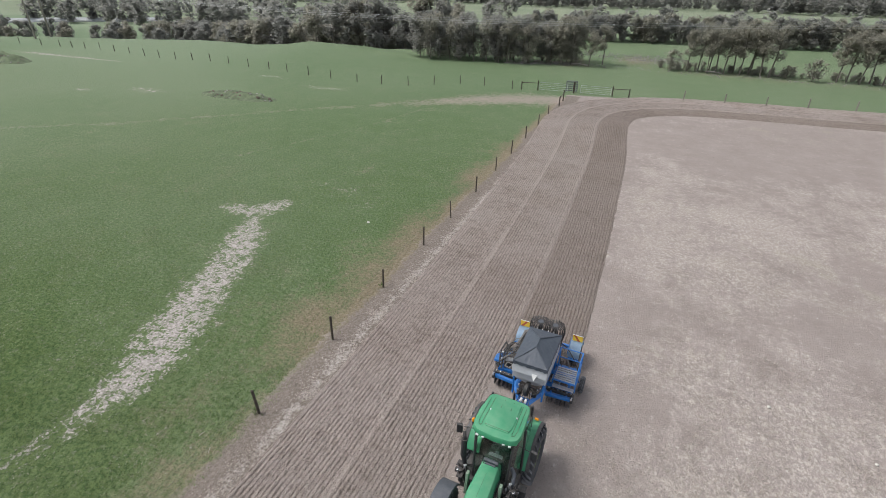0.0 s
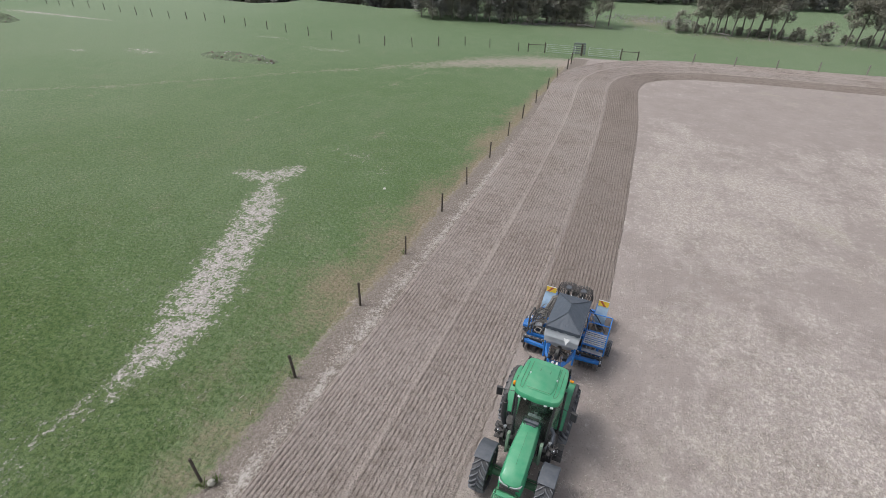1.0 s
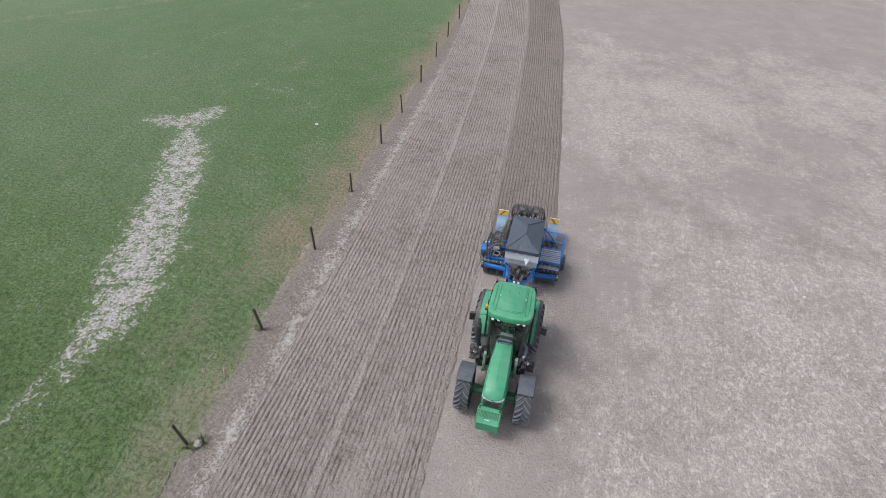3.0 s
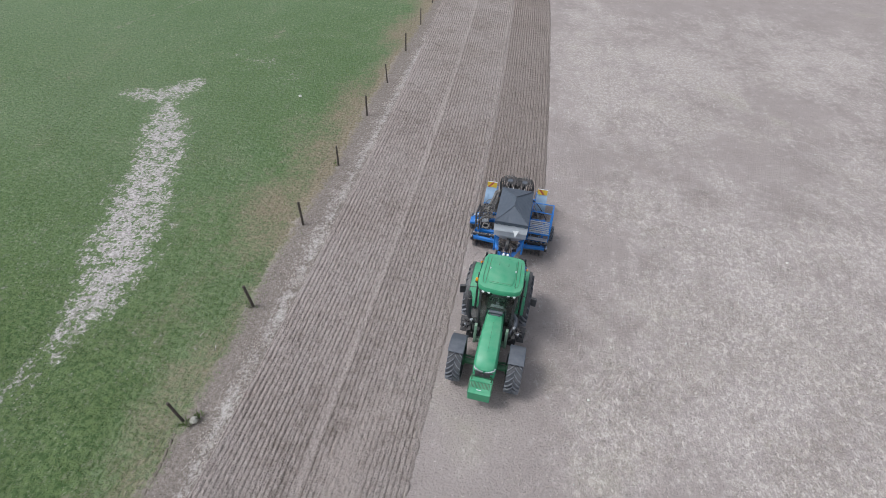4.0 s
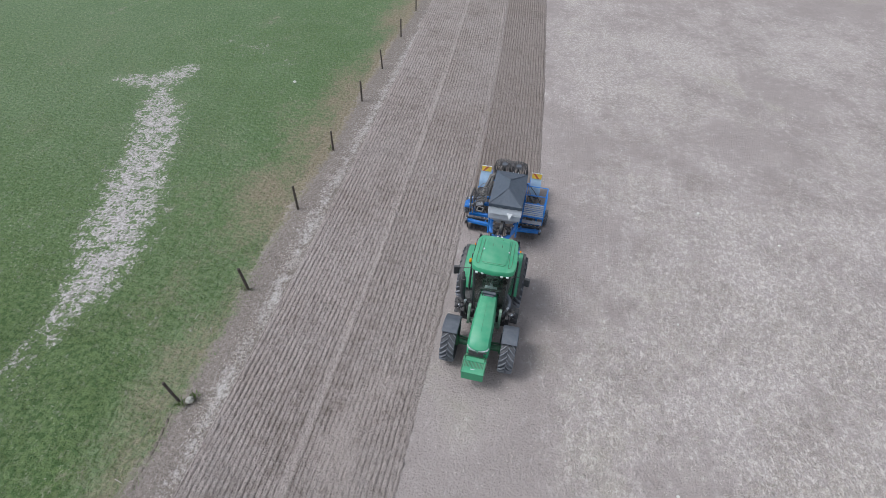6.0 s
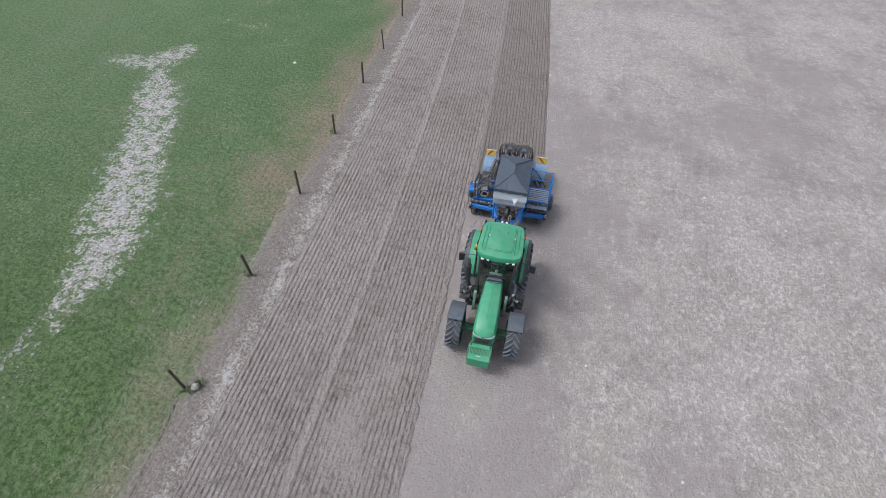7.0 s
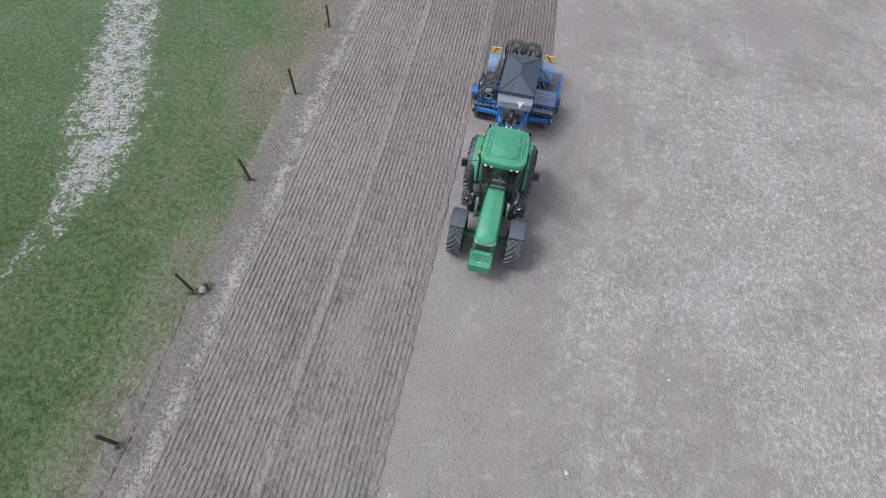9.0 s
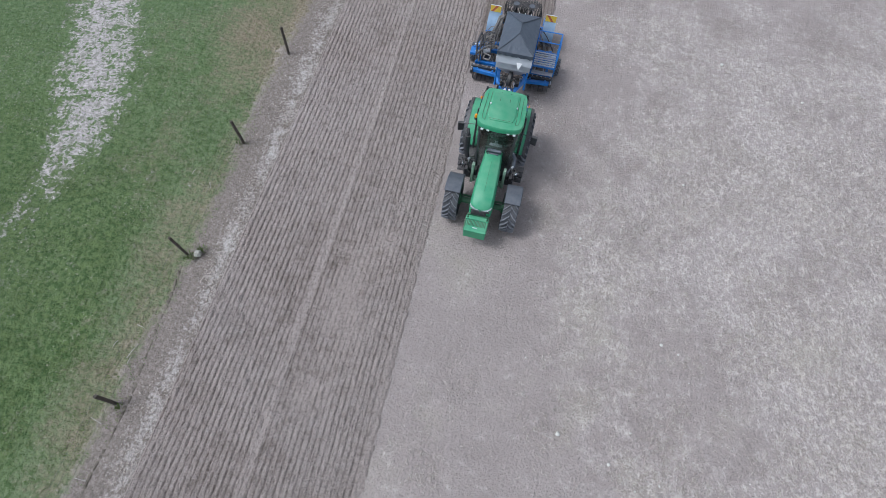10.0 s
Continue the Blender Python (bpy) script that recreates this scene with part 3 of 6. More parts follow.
def build_ground():
    xs, ys = graded(-4000, -62, 48, 4000, 0.5), graded(-3000, -24, 66, 4500, 0.5)
    gx, gy = np.meshgrid(xs, ys)
    z = height(gx, gy)
    near = smooth_step(90, 40, np.hypot(gx, gy))
    z = z + near * (0.05 * fbm(gx, gy, 0.22, 11) * (1 - field_mask(gx, gy)) + 0.015 * fbm(gx, gy, 0.5, 12) - 0.02)
    nx, ny = len(xs), len(ys)
    idx = np.arange(nx * ny).reshape(ny, nx)
    faces = np.stack([idx[:-1, :-1], idx[:-1, 1:], idx[1:, 1:], idx[1:, :-1]], -1).reshape(-1, 4)
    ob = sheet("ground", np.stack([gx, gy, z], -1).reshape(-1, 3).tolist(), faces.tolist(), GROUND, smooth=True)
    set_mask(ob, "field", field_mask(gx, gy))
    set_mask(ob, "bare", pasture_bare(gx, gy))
    set_mask(ob, "dry", dry_band(gx, gy))
    set_mask(ob, "worn", worn_ways(gx, gy))
    soil = smooth_step(-0.7, 0.1, gx) * smooth_step(1.9, 1.2, gx) * (gy < 53)
    set_mask(ob, "soil", soil)
    set_mask(ob, "strawy", strawy(gx, gy))
    # these two rise with distance and tint the far land for haze
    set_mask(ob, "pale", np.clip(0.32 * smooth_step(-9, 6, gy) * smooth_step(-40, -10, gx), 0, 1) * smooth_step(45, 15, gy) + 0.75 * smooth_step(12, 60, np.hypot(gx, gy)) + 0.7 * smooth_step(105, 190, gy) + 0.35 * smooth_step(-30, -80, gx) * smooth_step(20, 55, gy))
    set_mask(ob, "far_haze", 0.55 * smooth_step(125, 210, gy))
    lush = np.exp(-((gx + 2.5) / 0.9) ** 2 - ((gy + 11.4) / 1.3) ** 2) + 0.8 * np.exp(-((gx + 1.9) / 0.6) ** 2 - ((gy + 12.6) / 0.8) ** 2)
    set_mask(ob, "lush", np.maximum(lush * 0.9, 0.75 * smooth_step(1, -9, gy) * smooth_step(-0.8, -2.5, gx)))
    chaff = np.exp(-((gx - 1.0 + 0.2 * fbm(gx, gy, 0.2, 8)) / 0.48) ** 2) * (gy < 48) * 0.62
    set_mask(ob, "chaff", chaff)
    return tagged(ob, "grazed green pasture beside a pale stubble paddock, bare patches showing", "ground", kind="structure")


build_ground()


def build_pass(k, s_from, fresh):
    """One drilled pass: ridges and furrows 16 cm apart, following the headland round its corner."""
    def steps(total):
        a = np.concatenate([np.arange(s_from, 48, 0.05), np.arange(48, 60, 0.07), np.arange(60, 76, 0.12)])
        return np.concatenate([a, np.arange(76, 104, 0.3), np.arange(104, total, 1.2)])
    c = spline(INNER, steps)
    d = np.gradient(c, axis=0)
    d /= np.linalg.norm(d, axis=1)[:, None]
    left = np.stack([-d[:, 1], d[:, 0]], 1)
    start, width = ((0, 3.02), (3.02, 2.93), (5.95, 2.97))[k]
    cols = int(width / 0.159 * 8)
    lat = np.linspace(0, width, cols + 1)
    off = start + lat
    px = c[:, :1] + left[:, :1] * off
    py = c[:, 1:] + left[:, 1:] * off
    wob = 0.020 * fbm(px, py, 0.8, 40 + k) + 0.013 * fbm(px, py, 6.0, 45 + k)
    ph = ((lat[None, :] + wob) / 0.159) % 1.0
    gap = np.where(ph < 0.5, ph * 0.8, (1 - ph) * 1.35) * 0.159
    row = 1 - 0.97 * np.exp(-(gap / (0.019 + 0.007 * fbm(px, py, 2.5, 52 + k))) ** 2)
    lip = np.exp(-(((ph - 0.30) * 0.159) / 0.016) ** 2)
    broken = np.clip(0.74 + 0.36 * fbm(px, py, 0.9, 50 + k) + 0.45 * fbm(px, py, 5.5, 55 + k), 0.1, 1.2)
    clod = fbm(px, py, 9.0, 60 + k, 2)
    tramw = np.exp(-((lat - 0.10) / 0.19) ** 2) if k else 0 * lat
    tramw = tramw[None, :] * np.ones_like(px) * np.clip(0.8 + 0.5 * fbm(px, py, 0.5, 70), 0.3, 1.0)
    rag = 0.08 + 0.14 * np.clip(0.5 + fbm(px, py, 5.0, 81), 0, 1)
    for cx, cy, rx, ry, q in ((5.2, -9.2, 0.9, 2.4, 1.0), (5.9, -7.1, 0.5, 1.5, 0.75), (4.9, -11.6, 0.7, 1.9, 0.75)):
        tramw = np.maximum(tramw, q * np.exp(-((px - cx) / rx) ** 2 - ((py - cy) / ry) ** 2) * np.clip(0.75 + 0.7 * fbm(px, py, 1.2, 90), 0.1, 1))
    tread = tramw * np.sin(6.28318 * (py / 0.13 + np.abs(lat[None, :] - 0.12) * 5.0))
    edge = np.minimum(1.0 if k == 2 else smooth_step(0, rag, lat[None, :] - 0.05 * fbm(px, py, 7.0, 82)), smooth_step(width, width - 0.10, lat) if k == 2 else 1.0)
    z = 0.008 + edge * ((0.036 * row * broken + 0.014 * lip) * (1 - 0.9 * tramw) + 0.020 * clod + 0.010 * tread + 0.028 * fbm(px, py, 16.0, 66 + k, 1) + 0.02 * tramw) - 0.05 * (1 - edge)
    z += smooth_step(30, 60, py) * 0.02
    z = z + height(px, py)
    ny, nx = px.shape
    idx = np.arange(nx * ny).reshape(ny, nx)
    faces = np.stack([idx[:-1, :-1], idx[1:, :-1], idx[1:, 1:], idx[:-1, 1:]], -1).reshape(-1, 4)
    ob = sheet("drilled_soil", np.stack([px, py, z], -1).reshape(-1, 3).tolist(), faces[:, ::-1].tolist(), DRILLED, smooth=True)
    # colour mask for the row shading: low in furrows, highest on the lips
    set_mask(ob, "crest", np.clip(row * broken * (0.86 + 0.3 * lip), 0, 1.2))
    set_mask(ob, "tram", tramw)
    # besides freshness, the oldest pass is set slightly darker towards its near end
    set_mask(ob, "fresh", np.maximum(fresh, 0.12 * smooth_step(-4.0, -11.5, py) + 0 * px))
    return tagged(ob, "drilled brown soil in fine ridges along the fence", "ground", kind="structure")


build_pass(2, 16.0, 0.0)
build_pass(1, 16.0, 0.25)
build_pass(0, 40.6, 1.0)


# ---- tractor ----
def wheel(parent, name, at, radius, width, rim_r, lugs, rim_mat, flip=1):
    w = new(name)
    w.parent = parent
    w.matrix_local = pose(*at)
    h = width / 2
    bm = bmesh.new()
    lathe(bm, [(-h * 0.7, rim_r), (-h * 0.98, rim_r + 0.06), (-h, radius * 0.80), (-h * 0.93, radius * 0.895), (-h * 0.5, radius * 0.925), (0, radius * 0.93),
               (h * 0.5, radius * 0.925), (h * 0.93, radius * 0.895), (h, radius * 0.80), (h * 0.98, rim_r + 0.06), (h * 0.7, rim_r)], 48)
    tyre = part("tyre", bm, RUBBER_DARK, w, "dusty black lugged tyre")
    bm = bmesh.new()
    for i in range(lugs):
        for s in (-1, 1):
            a = 6.28318 * (i + (0.5 if s > 0 else 0)) / lugs
            ring = []
            for f, da in ((0.0, 0.0), (0.5, 0.19), (0.98, 0.34)):
                for r, wd in ((radius * 0.88, 0.028), (radius * (1.0 if f < 0.9 else 0.965), 0.018)):
                    for sg in (-1, 1):
                        ang = a - da * flip + sg * wd / radius
                        ring.append((s * f * h, r * math.cos(ang), r * math.sin(ang)))
            v = [bm.verts.new(p) for p in ring]
            for q in range(2):
                o = q * 4
                bm.faces.new((v[o + 2], v[o + 3], v[o + 7], v[o + 6]))
                bm.faces.new((v[o], v[o + 2], v[o + 6], v[o + 4]))
                bm.faces.new((v[o + 1], v[o + 5], v[o + 7], v[o + 3]))
            bm.faces.new((v[8], v[10], v[11], v[9]))
            bm.faces.new((v[0], v[1], v[3], v[2]))
    part("tread", bm, RUBBER, tyre, "dust-greyed slanting tread lugs")
    bm = bmesh.new()
    lathe(bm, [(-h * 0.72, rim_r + 0.015), (-h * 0.72, rim_r - 0.03), (-h * 0.3, rim_r - 0.05), (-h * 0.12, rim_r * 0.5), (-h * 0.25, 0.16), (-h * 0.3, 0.001)], 30)
    lathe(bm, [(h * 0.72, rim_r + 0.015), (h * 0.72, rim_r - 0.03), (h * 0.3, rim_r - 0.05), (h * 0.12, rim_r * 0.5), (h * 0.25, 0.16), (h * 0.3, 0.001)], 30)
    part("rim", bm, rim_mat, w, smooth=True)
    return w


def build_tractor():
    # local: forward is +y, rear axle over the origin
    T = thing("tractor", (8.75, -2.95, 0), "green farm tractor with dusty tyres pulling a seed drill", "tractor")
    FA = 2.77
    bm = bmesh.new()
    block(bm, (0.52, 3.6, 0.42), (0, 1.35, 0.92), bevel=0.04)
    block(bm, (0.62, 0.9, 0.55), (0, 0.0, 0.95), bevel=0.06)
    block(bm, (0.44, 1.2, 0.3), (0, 2.9, 0.75), bevel=0.04)
    part("chassis", bm, GREASY, T, "oily dark transmission and engine block")
    bm = bmesh.new()
    rod(bm, (-0.85, FA, 0.72), (0.85, FA, 0.72), 0.10, seg=12)
    block(bm, (0.5, 0.3, 0.26), (0, FA, 0.72), bevel=0.05)
    for s in (-1, 1):
        rod(bm, (s * 0.25, FA - 0.15, 0.74), (s * 0.75, FA - 0.18, 0.74), 0.035)
        block(bm, (0.2, 0.26, 0.3), (s * 0.74, FA, 0.74), bevel=0.05)
    part("front_axle", bm, GREEN_DARK, T, "dark green front axle")
    for s in (-1, 1):
        wheel(T, "front_wheel", (s * 0.935, FA, 0.70), 0.71, 0.47, 0.38, 22, RIM)
        wheel(T, "rear_wheel", (0.04 + s * 0.875, 0.0, 0.93), 0.93, 0.53, 0.50, 22, RIM)
    bm = bmesh.new()
    rod(bm, (-0.8, 0, 0.93), (0.8, 0, 0.93), 0.13, seg=12)
    part("rear_axle", bm, GREEN_DARK, T)

    # bonnet: rounded section that narrows and drops towards the nose
    def section(y, w, top, low):
        half = [(w, low), (w * 1.02, low + 0.45 * (top - low)), (w * 0.96, top - 0.13), (w * 0.80, top - 0.04), (w * 0.45, top - 0.008), (0.06, top + 0.012)]
        return [Vector((x - 0.03, y, z)) for x, z in half] + [Vector((-x - 0.03, y, z)) for x, z in half[::-1]]
    bm = bmesh.new()
    loft(bm, [section(1.42, 0.285, 1.825, 1.15), section(1.9, 0.315, 1.80, 1.12), section(2.5, 0.345, 1.745, 1.08), section(2.95, 0.355, 1.66, 1.05), section(3.22, 0.352, 1.57, 1.02),
              section(3.36, 0.335, 1.49, 1.02), section(3.44, 0.30, 1.39, 1.05)])
    hood = part("bonnet", bm, GREEN, T, "smooth green sloping bonnet", True)
    bm = bmesh.new()
    rod(bm, (-0.03, 1.9, 1.812), (-0.03, 2.5, 1.756), 0.004, seg=5)
    rod(bm, (-0.03, 2.5, 1.756), (-0.03, 2.95, 1.671), 0.004, seg=5)
    part("seam", bm, GREEN_DARK, hood)
    bm = bmesh.new()
    block(bm, (0.62, 0.10, 0.12), (-0.03, 1.38, 1.81), bevel=0.03)
    block(bm, (0.62, 0.07, 0.62), (-0.03, 1.38, 1.46), bevel=0.02)
    part("bonnet_rear_panel", bm, BLACK, T)
    bm = bmesh.new()
    block(bm, (0.46, 0.03, 0.16), (0, 3.485, 1.22), (10, 0, 0), 0.01)
    for i in range(7):
        block(bm, (0.44, 0.012, 0.008), (0, 3.502, 1.15 + i * 0.022), (10, 0, 0))
    part("grille", bm, BLACK, T)
    for s in (-1, 1):
        bm = bmesh.new()
        tube(bm, [(-0.03 + s * 0.33, 3.33, 1.46), (-0.03 + s * 0.29, 3.41, 1.435), (-0.03 + s * 0.17, 3.46, 1.405), (-0.03 + s * 0.02, 3.475, 1.395)], [0.012, 0.026, 0.022, 0.008], 8)
        part("headlight", bm, HEADLENS, T, "clear wrap-round headlight", True)
        bm = bmesh.new()
        block(bm, (0.27, 0.03, 0.045), (-0.03 + s * 0.155, 3.475, 1.345), (20, 0, s * -6), 0.01)
        part("headlight_surround", bm, BLACK, T)
        for y in (1.9, 2.6):
            bm = bmesh.new()
            for i in range(8):
                block(bm, (0.012, 0.5, 0.012), (-0.03 + s * 0.352, y + 0.05, 1.2 + i * 0.035))
            part("side_vent", bm, BLACK, T)

    # slotted green weight box ahead of the nose
    bm = bmesh.new()
    block(bm, (0.70, 0.14, 0.34), (0, 3.58, 0.94), bevel=0.025)
    block(bm, (0.68, 0.10, 0.52), (0, 3.95, 0.78), (-8, 0, 0), 0.025)
    block(bm, (0.70, 0.44, 0.05), (0, 3.76, 1.02), (-9, 0, 0), 0.015)
    block(bm, (0.66, 0.40, 0.30), (0, 3.76, 0.70), bevel=0.03)
    ballast = part("front_weight", bm, GREEN, T, "green slotted front weight block")
    bm = bmesh.new()
    block(bm, (0.72, 0.05, 0.06), (0, 4.0, 1.0), (-9, 0, 0), 0.012)
    for s in (-1, 1):
        block(bm, (0.035, 0.46, 0.05), (s * 0.345, 3.77, 1.045), (-9, 0, 0), 0.01)
    part("lip", bm, GREEN_DARK, ballast)
    bm = bmesh.new()
    block(bm, (0.14, 0.015, 0.03), (0.02, 3.90, 1.035), (-9, 0, 0))
    part("plate", bm, LENS, ballast, "small bright plate")
    for i in range(14):
        bm = bmesh.new()
        block(bm, (0.020, 0.22, 0.02), (-0.273 + i * 0.042, 3.73, 1.055), (-9, 0, 0), 0.005)
        part("slot", bm, GREEN_DARK, ballast)
    bm = bmesh.new()
    block(bm, (0.60, 0.07, 0.05), (0, 3.48, 1.13), bevel=0.012)
    rod(bm, (-0.3, 3.40, 1.05), (-0.3, 3.62, 1.12), 0.025)
    rod(bm, (0.3, 3.40, 1.05), (0.3, 3.62, 1.12), 0.025)
    part("weight_bracket", bm, GREEN_DARK, T)

    # front mudguards
    for s in (-1, 1):
        bm = bmesh.new()
        secs = []
        for i in range(9):
            a = radians(70 + i * 11.5)
            r = 0.80
            y, z = FA + r * math.cos(a), 0.70 + r * math.sin(a)
            ny, nz = math.cos(a), math.sin(a)
            prof = [(-0.255, -0.05), (-0.235, 0.0), (0.235, 0.0), (0.255, -0.05), (0.235, -0.03), (-0.235, -0.03)]
            secs.append([Vector((s * 0.935 + px, y + ny * pr, z + nz * pr)) for px, pr in prof])
        loft(bm, secs)
        g = part("front_mudguard", bm, FENDER, T, "dark grey plastic front mudguard", True)
        bm = bmesh.new()
        rod(bm, (s * 0.66, FA - 0.05, 0.9), (s * 0.66, FA - 0.1, 1.46), 0.022)
        rod(bm, (s * 0.66, FA - 0.1, 1.46), (s * 0.95, FA - 0.1, 1.47), 0.022)
        part("stay", bm, BLACK, g)

    # rear mudguards: green with an outer black lip, amber lamps on top
    for s in (-1, 1):
        bm = bmesh.new()
        secs, lip = [], []
        for i in range(11):
            a = radians(18 + i * 15)
            r = 1.03
            y, z = r * math.cos(a) * 0.98, 0.93 + r * math.sin(a)
            yi, zi = (r - 0.04) * math.cos(a) * 0.98, 0.93 + (r - 0.04) * math.sin(a)
            secs.append([Vector((s * 0.56, y, z)), Vector((0.04 + s * 0.94, y, z)), Vector((0.04 + s * 0.95, yi, zi)), Vector((s * 0.56, yi, zi))])
            lip.append([Vector((0.04 + s * 0.95, y * 1.01, z + 0.012)), Vector((0.04 + s * 1.05, y, z - 0.01)), Vector((0.04 + s * 1.05, yi, zi - 0.02)), Vector((0.04 + s * 0.95, yi, zi))])
        loft(bm, secs)
        g = part("rear_mudguard", bm, GREEN, T, "green rear mudguard", True)
        bm = bmesh.new()
        loft(bm, lip)
        part("rubber_lip", bm, BLACK, g, smooth=True)
        bm = bmesh.new()
        block(bm, (0.13, 0.07, 0.07), (s * 0.76, -0.56, 1.86), (22, 0, 0), 0.02)
        part("amber_lamp", bm, AMBER, g, "amber rear lamp")
        bm = bmesh.new()
        block(bm, (0.06, 0.05, 0.07), (s * 0.62, -0.48, 1.90), (22, 0, 0), 0.015)
        part("work_lamp", bm, BLACK, g)

    # cab
    cab = new("cab")
    cab.parent = T
    cab.matrix_local = pose(-0.035, 0.22, 0)
    lo, hi = 1.05, 2.81
    corners_lo = [(-0.50, 1.42), (0.50, 1.42), (0.74, 0.72), (0.74, -0.05), (0.66, -0.38), (-0.66, -0.38), (-0.74, -0.05), (-0.74, 0.72)]
    corners_hi = [(-0.56, 1.20), (0.56, 1.20), (0.72, 0.62), (0.72, -0.02), (0.64, -0.33), (-0.64, -0.33), (-0.72, -0.02), (-0.72, 0.62)]
    for i in (0, 1, 2, 4, 5, 7):
        bm = bmesh.new()
        rod(bm, (*corners_lo[i], lo), (*corners_hi[i], hi), 0.042, 0.036, 8)
        part("pillar", bm, BLACK, cab, smooth=True)
    bm = bmesh.new()
    block(bm, (1.34, 1.75, 0.10), (0, 0.50, 1.05), bevel=0.03)
    block(bm, (1.0, 0.5, 0.35), (0, -0.1, 1.28), bevel=0.05)
    part("floor_pan", bm, BLACK, cab)
    for i in range(8):
        j = (i + 1) % 8
        a, b2 = Vector((*corners_lo[i], lo + 0.08)), Vector((*corners_lo[j], lo + 0.08))
        c2, d2 = Vector((*corners_hi[j], hi)), Vector((*corners_hi[i], hi))
        if i == 0:
            a.z = b2.z = 1.40
        bm = bmesh.new()
        plate(bm, [a, b2, c2, d2], 0.006)
        pane = part("windscreen" if i == 0 else "window_pane", bm, GLASS, cab)
        pane.visible_shadow = False
    bm = bmesh.new()
    secs = []
    for z, k in ((2.79, 0.93), (2.80, 0.985), (2.87, 1.0), (2.955, 0.995), (2.99, 0.972), (3.0, 0.935)):
        ring = []
        for x, y in ((-0.50, 1.42), (0.0, 1.475), (0.50, 1.42), (0.66, 1.30), (0.715, 1.05), (0.70, 0.45), (0.66, -0.12), (0.60, -0.27), (0.45, -0.33), (0.0, -0.35), (-0.45, -0.33), (-0.60, -0.27), (-0.66, -0.12),
                     (-0.70, 0.45), (-0.715, 1.05), (-0.66, 1.30)):
            ring.append(Vector((x * k * 0.985, 0.60 + (y - 0.55) * k * 0.86, z)))
        secs.append(ring)
    loft(bm, secs)
    roof = part("roof", bm, GREEN, T, "green moulded cab roof with pressed panel lines", True)
    roof.matrix_local = pose(-0.035, 0.22, 0)
    bm = bmesh.new()
    hatch = [Vector((x, y, 0)) for x, y in ((-0.38, 0.02), (0.38, 0.02), (0.40, 0.92), (0.32, 1.12), (-0.32, 1.12), (-0.40, 0.92))]
    loft(bm, [[v + Vector((0, 0, 2.99)) for v in hatch], [v + Vector((0, 0, 3.018)) for v in hatch], [v * 0.97 + Vector((0, 0.016, 3.028)) for v in hatch]])
    part("roof_hatch", bm, GREEN, roof, smooth=True)
    bm = bmesh.new()
    tube(bm, [(-0.36, 1.075, 3.027), (0, 1.085, 3.03), (0.36, 1.075, 3.027)], 0.008, 5)
    part("groove", bm, GREEN_DARK, roof)
    for s in (-1, 1):
        bm = bmesh.new()
        tube(bm, [(s * 0.54, 0.05, 2.998), (s * 0.55, 0.5, 3.0), (s * 0.56, 0.95, 2.998), (s * 0.53, 1.12, 2.996), (s * 0.45, 1.16, 2.996)], 0.012, 5)
        part("groove", bm, GREEN_DARK, roof)
        bm = bmesh.new()
        tube(bm, [(s * 0.43, 0.0, 2.998), (s * 0.44, 0.5, 3.0), (s * 0.455, 0.96, 2.998), (s * 0.445, 1.10, 2.997), (s * 0.48, 1.15, 2.996)], 0.012, 5)
        part("groove", bm, GREEN_DARK, roof)
        bm = bmesh.new()
        rod(bm, (s * 0.14, -0.02, 3.002), (s * 0.15, 0.34, 3.028), 0.012, seg=5)
        part("groove", bm, GREEN_DARK, roof)
        bm = bmesh.new()
        rod(bm, (s * 0.40, 0.52, 3.0), (s * 0.40, 0.52, 3.05), 0.022, seg=10)
        part("cap", bm, LENS, roof)
        for x in (0.30, 0.48):
            bm = bmesh.new()
            block(bm, (0.085, 0.06, 0.05), (s * x, 1.35, 2.80), (0, 0, s * -12), 0.015)
            part("work_light", bm, LENS, roof, "clear roof work light")
        for x in (0.3, 0.5):
            bm = bmesh.new()
            block(bm, (0.11, 0.08, 0.09), (s * x, -0.10, 2.87), (0, 0, 0), 0.02)
            part("work_light", bm, BLACK, roof, "dark rear work light")
    bm = bmesh.new()
    rod(bm, (0.62, 0.98, 2.80), (0.74, 0.98, 2.80), 0.02)
    rod(bm, (0.74, 0.98, 2.76), (0.74, 0.98, 2.84), 0.05, seg=14)
    bea = part("beacon_base", bm, BLACK, T)
    bea.matrix_local = pose(-0.035, 0.22, 0)
    bm = bmesh.new()
    lathe(bm, [(2.84, 0.048), (2.91, 0.046), (2.945, 0.034), (2.955, 0.001)], 16, "Z")
    bmesh.ops.translate(bm, vec=(0.74, 0.98, 0), verts=bm.verts)
    part("beacon", bm, AMBER, bea, "amber flashing beacon")
    # driver's place, empty
    bm = bmesh.new()
    block(bm, (0.5, 0.5, 0.16), (0, 0.2, 1.52), bevel=0.06)
    block(bm, (0.48, 0.15, 0.62), (0, -0.07, 1.88), (-10, 0, 0), 0.06)
    part("seat", bm, SEATCLOTH, cab, "dark cloth seat")
    bm = bmesh.new()
    rod(bm, (0, 0.95, 1.15), (0, 0.78, 1.72), 0.05)
    block(bm, (0.42, 0.22, 0.18), (0, 0.98, 1.66), (25, 0, 0), 0.05)
    part("dashboard", bm, CONSOLE, cab)
    bm = bmesh.new()
    ring = [(0.2 * math.cos(6.2832 * i / 20), 0.72 + 0.17 * math.sin(6.2832 * i / 20), 1.79 + 0.09 * math.sin(6.2832 * i / 20)) for i in range(21)]
    tube(bm, ring, 0.017, 6, False)
    rod(bm, ring[0], ring[10], 0.012)
